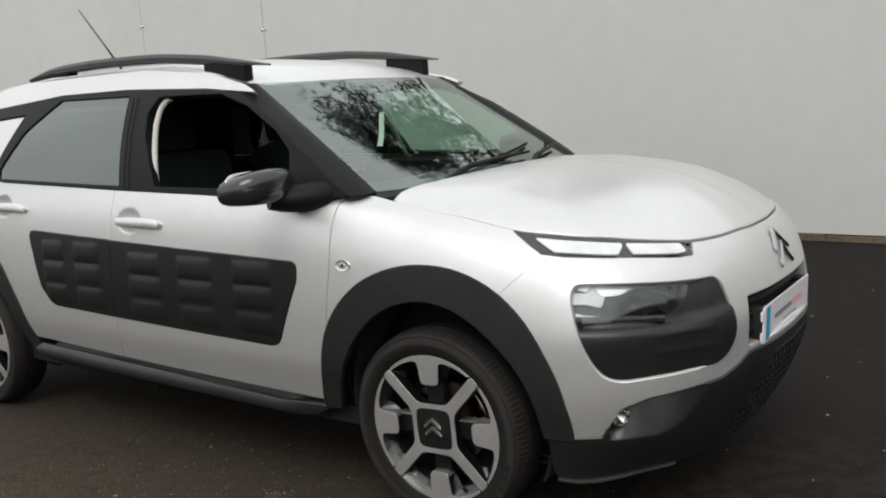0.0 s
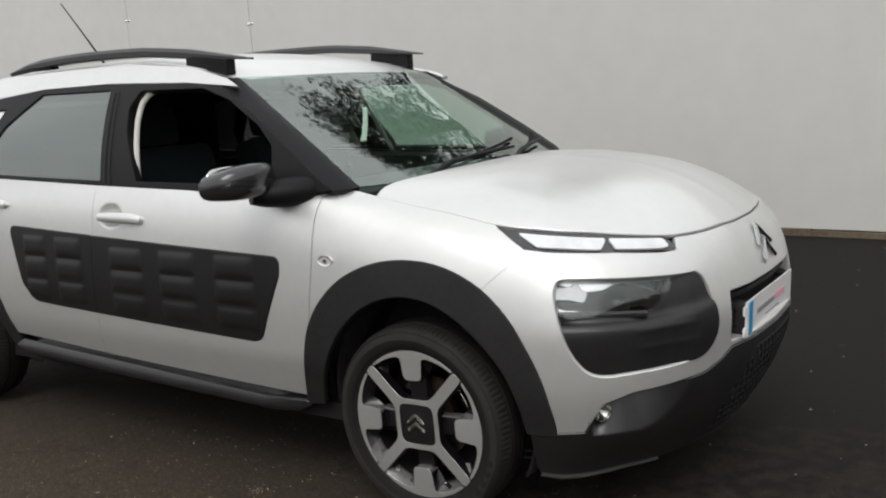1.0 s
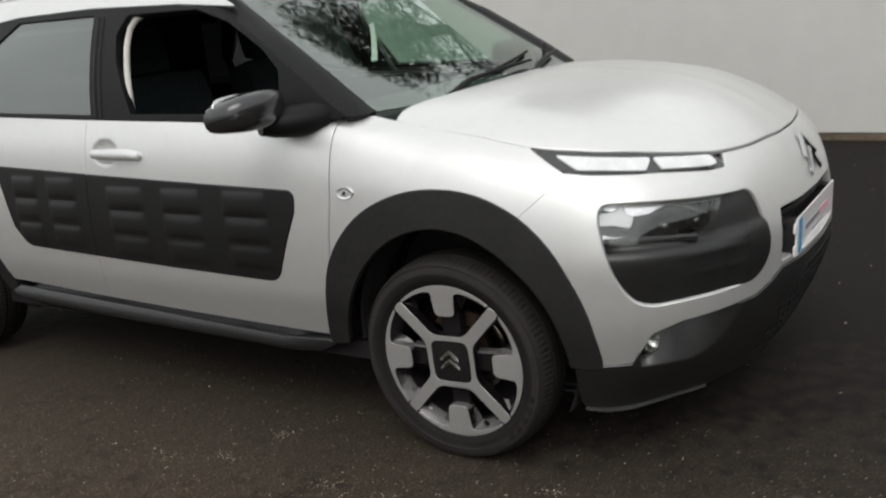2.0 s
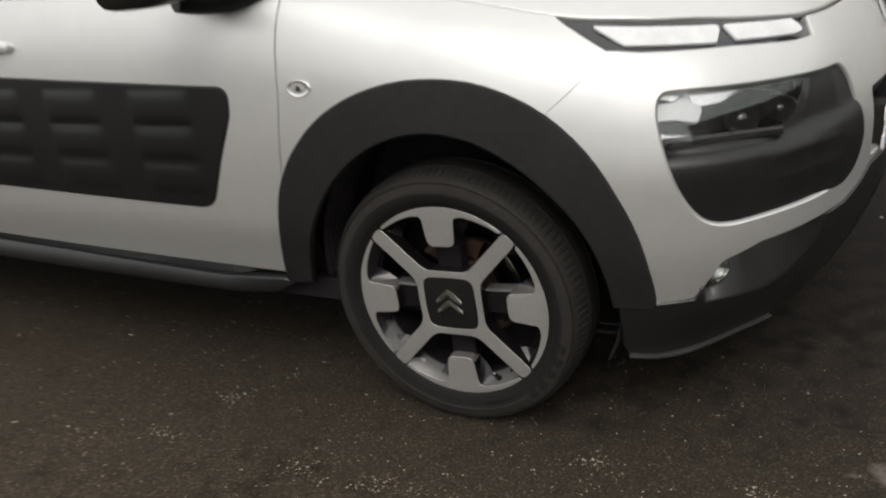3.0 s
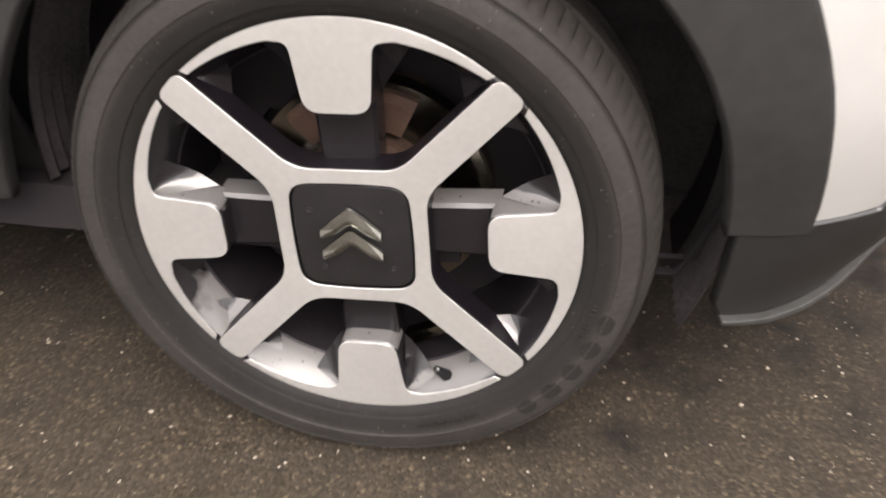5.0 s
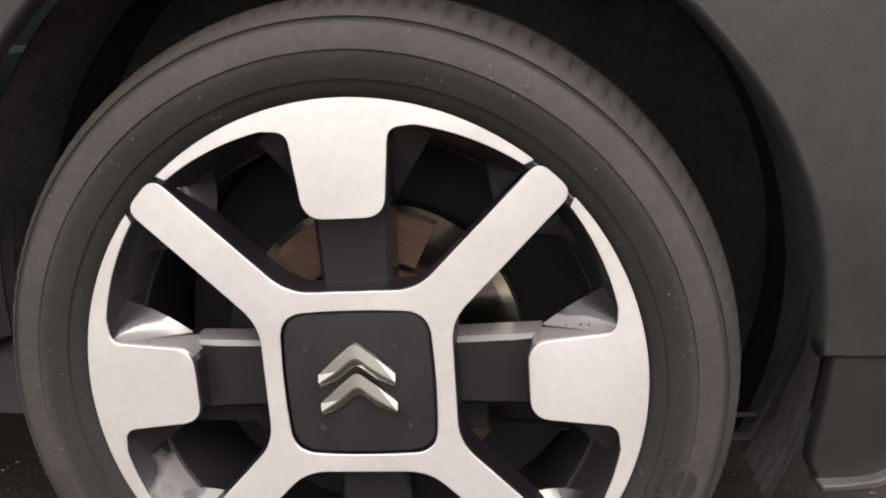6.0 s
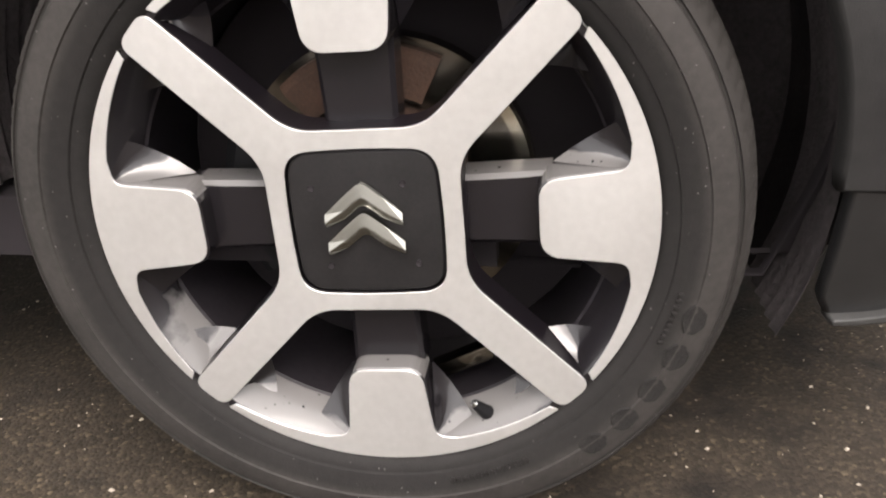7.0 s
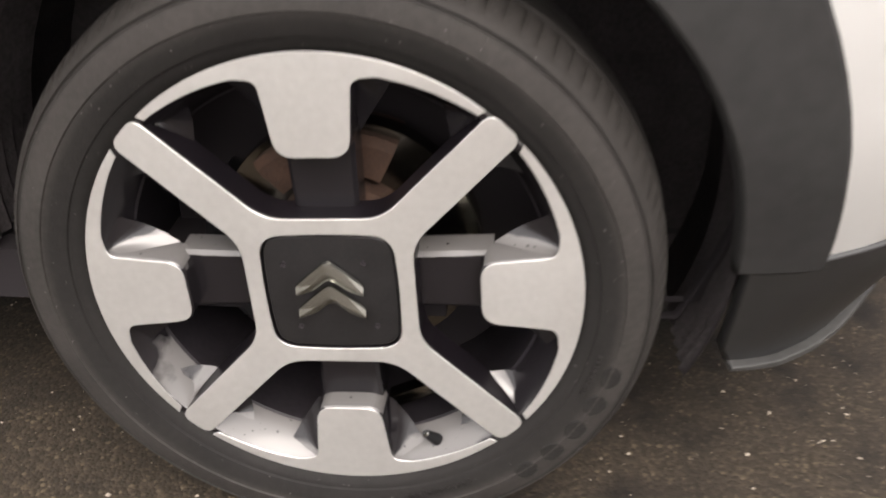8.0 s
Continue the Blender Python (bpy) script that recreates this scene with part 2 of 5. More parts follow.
BASE_STRIP = material("rotting_base_board", (0.10, 0.075, 0.05), 0.85, vary=0.5, scale=5)


def glass(name, tint, mirror=0.05, see=1.0):
    """A thin pane: what is behind it shows through tinted, and the rest is mirrored more at a slant."""
    m = bpy.data.materials.new(name)
    m.use_nodes = True
    n, l = m.node_tree.nodes, m.node_tree.links
    clear, gloss, mix, slant, steep, fres = (n.new(k) for k in ("ShaderNodeBsdfTransparent", "ShaderNodeBsdfGlossy", "ShaderNodeMixShader", "ShaderNodeLayerWeight", "ShaderNodeMath", "ShaderNodeMapRange"))
    clear.inputs["Color"].default_value = (*[c * see for c in tint], 1)
    gloss.inputs["Color"].default_value = (0.90, 0.97, 0.93, 1)
    gloss.inputs["Roughness"].default_value = 0.015
    slant.inputs["Blend"].default_value = 0.5
    steep.operation, steep.inputs[1].default_value = "POWER", 5.0
    l.new(slant.outputs["Facing"], steep.inputs[0])
    l.new(steep.outputs[0], fres.inputs["Value"])
    fres.inputs["To Min"].default_value = mirror
    l.new(fres.outputs[0], mix.inputs[0])
    l.new(clear.outputs[0], mix.inputs[1])
    l.new(gloss.outputs[0], mix.inputs[2])
    l.new(mix.outputs[0], n["Material Output"].inputs["Surface"])
    return m


# ---- mesh helpers ----
def link_mesh(name, verts, faces, mat, parent=None, label="", normals=None, smooth=False, m=None):
    me = bpy.data.meshes.new(name)
    me.from_pydata([tuple(v) for v in verts], [], [tuple(f) for f in faces])
    me.materials.append(mat)
    if smooth or normals is not None:
        me.polygons.foreach_set("use_smooth", [True] * len(me.polygons))
    me.update()
    if normals is not None:
        me.normals_split_custom_set_from_vertices([tuple(n) for n in normals])
    ob = new(name, me)
    if parent is not None:
        ob.parent = parent
    if m is not None:
        ob.matrix_basis = m
    if label:
        tagged(ob, label)
    return ob


def part(name, bm, mat, parent=None, label="", smooth=True, m=None):
    """Links a bmesh as one mesh object under a thing or under a part."""
    me = bpy.data.meshes.new(name)
    bmesh.ops.recalc_face_normals(bm, faces=bm.faces)
    for f in bm.faces:
        f.smooth = smooth
    if smooth:
        for e in bm.edges:
            e.smooth = not (len(e.link_faces) == 2 and e.calc_face_angle() > 0.6)
    bm.to_mesh(me)
    bm.free()
    me.materials.append(mat)
    ob = new(name, me)
    if parent is not None:
        ob.parent = parent
    if m is not None:
        ob.matrix_basis = m
    if label:
        tagged(ob, label)
    return ob


def thing(name, label, category, at=(0, 0, 0), group="", kind=""):
    ob = new(name)
    ob.location = at
    return tagged(ob, label, category, group, kind)


def box(bm, lo, hi, bevel=0.0, m=None):
    r = bmesh.ops.create_cube(bm, size=1.0)
    vs = r["verts"]
    c, s = [(a + b) / 2 for a, b in zip(lo, hi)], [abs(b - a) for a, b in zip(lo, hi)]
    for v in vs:
        v.co = Vector((v.co.x * s[0] + c[0], v.co.y * s[1] + c[1], v.co.z * s[2] + c[2]))
    if bevel:
        es = list({e for v in vs for e in v.link_edges})
        vs = list({v for f in bmesh.ops.bevel(bm, geom=es, offset=bevel, segments=2, affect="EDGES", profile=0.6)["faces"] for v in f.verts} | {v for v in vs if v.is_valid})
    if m is not None:
        bmesh.ops.transform(bm, matrix=m, verts=[v for v in vs if v.is_valid])
    return bm


def pchip(xs, ys, x):
    """Monotone cubic through (xs, ys), held straight past the ends; ys may have columns."""
    xs, ys, x = np.asarray(xs, float), np.asarray(ys, float), np.asarray(x, float)
    if ys.ndim == 1:
        return pchip(xs, ys[:, None], x)[..., 0]
    h = np.diff(xs)[:, None]
    d = np.diff(ys, axis=0) / h
    k = np.zeros_like(ys)
    w1, w2 = 2 * h[1:] + h[:-1], h[1:] + 2 * h[:-1]
    with np.errstate(divide="ignore", invalid="ignore"):
        mean = (w1 + w2) / (w1 / d[:-1] + w2 / d[1:])
    k[1:-1] = np.where(d[:-1] * d[1:] > 0, mean, 0.0)
    k[0], k[-1] = d[0], d[-1]
    i = np.clip(np.searchsorted(xs, x) - 1, 0, len(xs) - 2)
    hh = np.diff(xs)[i][..., None]
    t = np.clip((x - xs[i])[..., None] / hh, 0, 1)
    return (ys[i] * (1 + 2 * t) * (1 - t) ** 2 + k[i] * hh * t * (1 - t) ** 2 + ys[i + 1] * t * t * (3 - 2 * t) + k[i + 1] * hh * t * t * (t - 1))


def rounded(points, steps=6):
    """A closed outline with its corners rounded: points are (a, b) or (a, b, radius)."""
    out, n = [], len(points)
    for i, p in enumerate(points):
        c = np.array(p[:2], float)
        r = p[2] if len(p) > 2 else 0.0
        a, b = np.array(points[i - 1][:2], float) - c, np.array(points[(i + 1) % n][:2], float) - c
        la, lb = np.linalg.norm(a), np.linalg.norm(b)
        if r <= 0:
            out.append(tuple(c))
            continue
        a, b = a / la, b / lb
        half = math.acos(max(-1.0, min(1.0, float(a @ b)))) / 2
        cut = min(r / max(math.tan(half), 1e-3), 0.48 * la, 0.48 * lb)
        p0, p1 = c + a * cut, c + b * cut
        for k in range(steps + 1):
            t = k / steps
            out.append(tuple((1 - t) ** 2 * p0 + 2 * t * (1 - t) * (0.35 * c + 0.65 * c) + t * t * p1))
    return out


def softened(points, rounds=3):
    """A closed outline with every corner cut and cut again."""
    p = np.array([q[:2] for q in points], float)
    for _ in range(rounds):
        nxt = np.roll(p, -1, 0)
        p = np.stack([0.75 * p + 0.25 * nxt, 0.25 * p + 0.75 * nxt], 1).reshape(-1, 2)
    return [tuple(q) for q in p]


def arc(cx, cz, r, a0, a1, n, rz=None):
    return [(cx + r * math.cos(radians(a0 + (a1 - a0) * k / n)), cz + (rz or r) * math.sin(radians(a0 + (a1 - a0) * k / n))) for k in range(n + 1)]


def curve(points, n=24):
    """An open smooth line through a few points."""
    p = np.array(points, float)
    t = np.r_[0, np.cumsum(np.hypot(*np.diff(p, axis=0).T))]
    return [tuple(q) for q in pchip(t, p, np.linspace(0, t[-1], n))]


def resampled(outline, step):
    out = []
    for i, p in enumerate(outline):
        q = outline[(i + 1) % len(outline)]
        k = max(1, math.ceil(math.dist(p, q) / step))
        out += [(p[0] + (q[0] - p[0]) * j / k, p[1] + (q[1] - p[1]) * j / k) for j in range(k)]
    clean = [out[0]]
    for p in out[1:]:
        if math.dist(p, clean[-1]) > 1e-5 and math.dist(p, out[0]) > 1e-5:
            clean.append(p)
    return clean


def inside(px, py, outline):
    o = np.array(outline)
    hit = np.zeros(len(px), bool)
    for (x0, y0), (x1, y1) in zip(o, np.roll(o, -1, 0)):
        if y0 != y1:
            hit ^= ((y0 > py) != (y1 > py)) & (px < (x1 - x0) * (py - y0) / (y1 - y0) + x0)
    return hit


def filled(outline, holes=(), step=0.03):
    """Triangles that fill an outline, less its holes: points, faces and the loops of boundary indices."""
    from mathutils.geometry import delaunay_2d_cdt
    loops = [resampled(o, step) for o in (outline, *holes)]
    pts = [Vector(p) for loop in loops for p in loop]
    edges, start = [], 0
    for loop in loops:
        edges += [(start + i, start + (i + 1) % len(loop)) for i in range(len(loop))]
        start += len(loop)
    o = np.array(loops[0])
    lo, hi = o.min(0), o.max(0)
    gx, gy = np.meshgrid(np.arange(lo[0] + step / 2, hi[0], step), np.arange(lo[1] + step / 2, hi[1], step))
    gx = (gx + (np.arange(len(gx)) % 2)[:, None] * step / 2).ravel()
    gy = gy.ravel()
    keep = inside(gx, gy, loops[0])
    for h in loops[1:]:
        keep &= ~inside(gx, gy, h)
    edge = np.array([p for loop in loops for p in loop])
    if keep.any():
        g = np.stack([gx[keep], gy[keep]], 1)
        near = np.array([np.min((edge[:, 0] - a) ** 2 + (edge[:, 1] - b) ** 2) for a, b in g])
        pts += [Vector(p) for p in g[near > (0.45 * step) ** 2]]
    vs, _, fs, ov, _, _ = delaunay_2d_cdt(pts, edges, [], 0, 1e-7)
    v = np.array([tuple(p) for p in vs])
    c = np.array([v[list(f)].mean(0) for f in fs])
    ok = inside(c[:, 0], c[:, 1], loops[0])
    for h in loops[1:]:
        ok &= ~inside(c[:, 0], c[:, 1], h)
    faces = [tuple(f) for f, k in zip(fs, ok) if k]
    back = {}
    for new_i, olds in enumerate(ov):
        for old in olds:
            back[old] = new_i
    rings, start = [], 0
    for loop in loops:
        rings.append([back[start + i] for i in range(len(loop))])
        start += len(loop)
    return v, faces, rings


def sheet(name, parent, mat, outline, surf, holes=(), step=0.03, lift=0.0, flange=0.014, roll=0.003, far=False, label="", hint=None, bulge=None):
    """A pressed panel: an outline filled on a surface, with rolled edges turned inward. far: its mirror on the other side."""
    v, faces, rings = filled(outline, holes, step)
    h = 0.006

    def slope(s, g):
        k = np.cross(s(v[:, 0] + g, v[:, 1]) - s(v[:, 0] - g, v[:, 1]), s(v[:, 0], v[:, 1] + g) - s(v[:, 0], v[:, 1] - g))
        return k / (np.linalg.norm(k, axis=1)[:, None] + 1e-12)
    p = surf(v[:, 0], v[:, 1])
    n = slope(surf, h)
    if hint is None:
        way = p - np.stack([np.clip(p[:, 0], -2.6, 0.2), 0 * p[:, 0], 0 * p[:, 0] + 0.6], 1)
    else:
        way = np.array(hint)[None] + 0 * p
    flip = np.sum(n * way) < 0
    if flip:
        n = -n
    p = p + n * lift
    if bulge is not None:
        p = p + n * bulge(v[:, 0], v[:, 1])[:, None]
        raised = slope(lambda x, y: surf(x, y) + n * bulge(x, y)[:, None], 0.003)
        n = raised * np.sign(np.sum(raised * n, axis=1))[:, None]
    verts, norms = list(p), list(n)
    tris = [f[::-1] if flip else f for f in faces]
    for ring in rings:
        loop = p[ring]
        nn = n[ring]
        t = np.roll(loop, -1, 0) - np.roll(loop, 1, 0)
        out = np.cross(t, nn)
        out /= np.linalg.norm(out, axis=1)[:, None] + 1e-12
        area = np.sum(np.cross(loop - loop.mean(0), np.roll(loop, -1, 0) - loop.mean(0)) * nn)
        s = 1 if area > 0 else -1
        out = out * s
        base = len(verts)
        k = len(ring)
        if ring is not rings[0]:
            out = -out
        levels = [(0.0, 0.0, 0.25), (roll * 0.7, -roll * 0.45, 0.75), (roll, -roll * 1.4, 1.0), (roll, -flange, 1.0)]
        for reach, drop, lean in levels:
            q = loop + out * (reach - roll) * 1.0 * (1 if roll else 0) + out * roll * 0 + nn * drop
            m = nn * (1 - lean) + out * lean
            m /= np.linalg.norm(m, axis=1)[:, None]
            verts += list(q + out * roll)
            norms += list(m)
        cw = (s > 0) == (ring is rings[0])
        for lv in range(3):
            for i in range(k):
                j = (i + 1) % k
                a, b, c, d = base + lv * k + i, base + lv * k + j, base + (lv + 1) * k + j, base + (lv + 1) * k + i
                tris.append((a, d, c, b) if cw else (a, b, c, d))
    verts, norms = np.array(verts), np.array(norms)
    if far:
        verts, norms = verts * (1, -1, 1), norms * (1, -1, 1)
        tris = [f[::-1] for f in tris]
    return link_mesh(name, verts, tris, mat, parent, label, norms)


def slab(bm, outline, holes, y0, y1, bevel=0.002, step=0.05):
    """A plate cut from an outline in (x, z), its face at y0 with a bevelled rim, its back at y1."""
    v, faces, rings = filled(outline, holes, step)
    loops = []
    pts = v.copy()
    s = 1 if y1 > y0 else -1
    outer = []
    for r, ring in enumerate(rings):
        o = v[ring]
        t = np.roll(o, -1, 0) - np.roll(o, 1, 0)
        nrm = np.stack([t[:, 1], -t[:, 0]], 1)
        nrm /= np.linalg.norm(nrm, axis=1)[:, None] + 1e-12
        area = np.sum(o[:, 0] * np.roll(o[:, 1], -1) - np.roll(o[:, 0], -1) * o[:, 1])
        if (area < 0) != (r > 0):
            nrm = -nrm
        pts[ring] = o - nrm * bevel
        outer.append(o)
    vs = [bm.verts.new((x, y0, z)) for x, z in pts]
    for f in faces:
        try:
            bm.faces.new([vs[i] for i in f])
        except ValueError:
            pass
    for ring, o in zip(rings, outer):
        rows = [[vs[i] for i in ring], [bm.verts.new((x, y0 + s * bevel, z)) for x, z in o], [bm.verts.new((x, y1, z)) for x, z in o]]
        k = len(ring)
        for lo, hi in zip(rows, rows[1:]):
            for i in range(k):
                bm.faces.new((lo[i], lo[(i + 1) % k], hi[(i + 1) % k], hi[i]))
    return bm


def lathe(bm, profile, n, a0=0.0, a1=360.0, closed=False, turned=None):
    """Profile of (radius, y) spun about the y axis."""
    full = abs(a1 - a0) >= 360
    rows = []
    for i in range(n if full else n + 1):
        a = radians(a0 + (a1 - a0) * i / n)
        rows.append([bm.verts.new(((turned(i, j, r) if turned else r) * math.cos(a), y, (turned(i, j, r) if turned else r) * math.sin(a))) for j, (r, y) in enumerate(profile)])
    m = len(profile)
    for i in range(n):
        p, q = rows[i], rows[(i + 1) % len(rows)]
        for j in range(m if closed else m - 1):
            bm.faces.new((p[j], p[(j + 1) % m], q[(j + 1) % m], q[j]))
    return bm


def tube(bm, points, r, n=8):
    """A round bar through points; r is a radius or one for each point."""
    pts = [Vector(p) for p in points]
    rings = []
    for i, p in enumerate(pts):
        d = (pts[min(i + 1, len(pts) - 1)] - pts[max(i - 1, 0)]).normalized()
        a = d.orthogonal().normalized() if i == 0 else (last - d * last.dot(d)).normalized()
        last = a
        b = d.cross(a)
        rr = r[i] if isinstance(r, (list, tuple)) else r
        rings.append([bm.verts.new(p + (a * math.cos(2 * math.pi * k / n) + b * math.sin(2 * math.pi * k / n)) * rr) for k in range(n)])
    for p, q in zip(rings, rings[1:]):
        for k in range(n):
            bm.faces.new((p[k], p[(k + 1) % n], q[(k + 1) % n], q[k]))
    bm.faces.new(rings[0][::-1])
    bm.faces.new(rings[-1])
    return bm


# ---- ground and wall ----
def flat(name, lo, hi, z, mat, label, category):
    bm = bmesh.new()
    vs = [bm.verts.new((x, y, z)) for x, y in ((lo[0], lo[1]), (hi[0], lo[1]), (hi[0], hi[1]), (lo[0], hi[1]))]
    bm.faces.new(vs)
    ob = part(name, bm, mat, None, smooth=False)
    return tagged(ob, label, category, kind="structure")


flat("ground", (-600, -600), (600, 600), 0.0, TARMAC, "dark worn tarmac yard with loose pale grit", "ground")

wall = thing("wall_north", "tall white panelled yard wall with screwed joints", "wall", (0, 0, 0), kind="structure")
wall.matrix_basis = pose(0.15, 4.495, 0, 0, 0, -3)
# ---- car: the body's surfaces ----
PLAN = [(-3.33, 0.0), (-3.32, 0.40), (-3.24, 0.66), (-3.02, 0.79), (-2.6, 0.845), (-2.0, 0.862), (-1.2, 0.866), (-0.45, 0.855), (0.0, 0.843), (0.2, 0.832),
        (0.4, 0.808), (0.555, 0.750), (0.675, 0.645), (0.760, 0.505), (0.812, 0.35), (0.845, 0.175), (0.853, 0.0)]
plan = np.array(PLAN)
along = np.r_[0, np.cumsum(np.hypot(*np.diff(plan, axis=0).T))]
side_u = plan[:, 0].copy()
side_u[10:] = 0.2 + along[10:] - along[9]
side_u[:4] = -2.6 - (along[4] - along[:4])
U0, U1 = side_u[0], side_u[-1]
SPINE_REAR, SPINE_FRONT, SPINE_Z = -2.5, 0.10, 1.060
# each section: inset from the widest line and height, from the lower edge to the crown
SECTIONS = [
    (U0, [(0.10, 0.20), (0.03, 0.36), (0.0, 0.50), (0.0, 0.66), (0.01, 0.80), (0.03, 0.93), (0.055, 1.03), (0.09, 1.11), (0.4, 1.15), (0.83, 1.16)]),
    (-2.6, [(0.11, 0.20), (0.052, 0.36), (0.012, 0.50), (0.0, 0.66), (0.006, 0.80), (0.020, 0.93), (0.045, 1.03), (0.075, 1.11), (0.4, 1.15), (0.845, 1.16)]),
    (-1.2, [(0.11, 0.20), (0.052, 0.36), (0.012, 0.50), (0.0, 0.66), (0.006, 0.80), (0.022, 0.93), (0.055, 1.025), (0.09, 1.08), (0.4, 1.12), (0.866, 1.13)]),
    (-0.45, [(0.11, 0.20), (0.050, 0.36), (0.010, 0.50), (0.0, 0.66), (0.006, 0.80), (0.025, 0.93), (0.065, 1.008), (0.16, 1.024), (0.45, 1.032), (0.855, 1.036)]),
    (0.0, [(0.11, 0.20), (0.052, 0.36), (0.012, 0.50), (0.0, 0.66), (0.012, 0.79), (0.045, 0.89), (0.13, 0.965), (0.30, 1.023), (0.55, 1.048), (0.843, 1.056)]),
    (0.40, [(0.07, 0.20), (0.03, 0.34), (0.004, 0.48), (0.0, 0.60), (0.016, 0.72), (0.05, 0.82), (0.115, 0.89), (0.30, 0.985), (0.52, 1.035), (0.854, SPINE_Z)]),
    (0.73, [(0.13, 0.20), (0.045, 0.34), (0.005, 0.48), (0.0, 0.60), (0.02, 0.72), (0.05, 0.79), (0.088, 0.835), (0.25, 0.940), (0.46, 1.017), (0.835, SPINE_Z)]),
    (U1, [(0.12, 0.20), (0.045, 0.35), (0.004, 0.48), (0.0, 0.60), (0.02, 0.71), (0.052, 0.79), (0.10, 0.85), (0.22, 0.942), (0.40, 1.016), (0.72, SPINE_Z)]),
]
S_GRID = np.linspace(0, 9, 361)
U_GRID = np.linspace(U0, U1, 1400)
stations = np.array([u for u, _ in SECTIONS])
table = np.array([pchip(np.arange(10), np.array(rows), S_GRID) for _, rows in SECTIONS])
EZ = pchip(stations, table.reshape(len(stations), -1), U_GRID).reshape(len(U_GRID), len(S_GRID), 2)
BASE = pchip(side_u, plan, U_GRID)
SPINE = np.stack([np.clip(BASE[:, 0], SPINE_REAR, SPINE_FRONT), 0 * BASE[:, 0]], 1)
REACH = np.hypot(*(BASE - SPINE).T)
fan = U_GRID > 0.101
FAN_ANGLE = np.arctan2(BASE[fan, 0] - SPINE_FRONT, BASE[fan, 1])


def row_at(u, grid):
    f = np.clip((np.asarray(u, float) - U0) / (U1 - U0), 0, 1) * (len(U_GRID) - 1)
    i = np.minimum(f.astype(int), len(U_GRID) - 2)
    f = f - i
    shape = (-1,) + (1,) * (grid.ndim - 1)
    return grid[i] * (1 - f).reshape(shape) + grid[i + 1] * f.reshape(shape)


def placed(u, e, z):
    b, c, r = row_at(u, BASE), row_at(u, SPINE), row_at(u, REACH)
    q = (e / r)[:, None]
    xy = b * (1 - q) + c * q
    return np.stack([xy[:, 0], -xy[:, 1], z], 1)


def body(u, z):
    """The near side and front of the body, by its run along the plan and its height."""
    u, z = np.asarray(u, float), np.asarray(z, float)
    over = u > U1
    u = np.where(over, 2 * U1 - u, u)
    rows = row_at(u, EZ)
    e = np.array([np.interp(h, r[:, 1], r[:, 0]) for h, r in zip(z, rows)])
    p = placed(u, e, z)
    p[over, 1] *= -1
    return p


def top(x, y):
    """The bonnet and the tops of the wings, seen from above."""
    x, y = np.asarray(x, float), np.asarray(y, float)
    a = np.abs(y)
    turn = np.arctan2(x - SPINE_FRONT, a)
    u = np.where(x <= SPINE_FRONT, x, np.interp(turn, FAN_ANGLE, U_GRID[fan]))
    r = np.where(x <= SPINE_FRONT, a, np.hypot(x - SPINE_FRONT, a))
    e = row_at(u, REACH) - r
    rows = row_at(u, EZ)
    z = np.array([np.interp(v, w[120:, 0], w[120:, 1]) for v, w in zip(e, rows)])
    return np.stack([x, y, z], 1)


def house(x, z):
    """The near side of the greenhouse."""
    x, z = np.asarray(x, float), np.asarray(z, float)
    t = (z - 1.02) / 0.40
    w = 0.805 - 0.100 * t - 0.075 * t * t
    w = w - 0.10 * np.clip((-2.1 - x) / 1.2, 0, 2) ** 2 - 0.03 * np.clip((x + 0.9) / 0.6, 0, 2) ** 2
    return np.stack([x, -w, z], 1)


def roof(x, y):
    x, y = np.asarray(x, float), np.asarray(y, float)
    z = pchip([-3.1, -2.5, -1.9, -1.4, -1.05, -0.84, -0.5], [1.42, 1.510, 1.531, 1.520, 1.474, 1.410, 1.30], x)
    return np.stack([x, y, z - 0.038 * (np.abs(y) / 0.62) ** 2.4], 1)


def screen(y, z):
    """The windscreen, by its width and height."""
    y, z = np.asarray(y, float), np.asarray(z, float)
    x = -0.19 - (z - 1.05) * 1.80 - (0.136 - 0.157 * (z - 1.03)) * (np.abs(y) / 0.66) ** 2.2
    return np.stack([x, y, z], 1)


AXLE_Z, WHEELBASE, STEER = 0.310, 2.64, 0.0
car = thing("car", "silver compact crossover car with black plastic cladding", "car", (0, 0, 0))


def uz(x, y):
    """Run and height of a place on the bonnet's edge."""
    turn = math.atan2(x - SPINE_FRONT, abs(y))
    u = x if x <= SPINE_FRONT else float(np.interp(turn, FAN_ANGLE, U_GRID[fan]))
    return u, float(top([x], [-abs(y)])[0, 2])


SILL = material("worn_sill_plastic", (0.020, 0.020, 0.021), 0.40, vary=0.3, scale=8)
ARCH_ANGLES = [-8, -3, 12, 27, 45, 60, 75, 90, 105, 120, 135, 150, 165, 187, 190]
ARCH_OUT = [0.464, 0.458, 0.443, 0.442, 0.452, 0.457, 0.457, 0.455, 0.455, 0.455, 0.450, 0.443, 0.434, 0.471, 0.480]
ARCH_IN = [0.380, 0.374, 0.360, 0.352, 0.345, 0.347, 0.353, 0.355, 0.352, 0.347, 0.343, 0.345, 0.356, 0.400, 0.410]
ARCH_AT, REAR_ARCH_AT = (0.007, 0.364), (-2.645, 0.364)


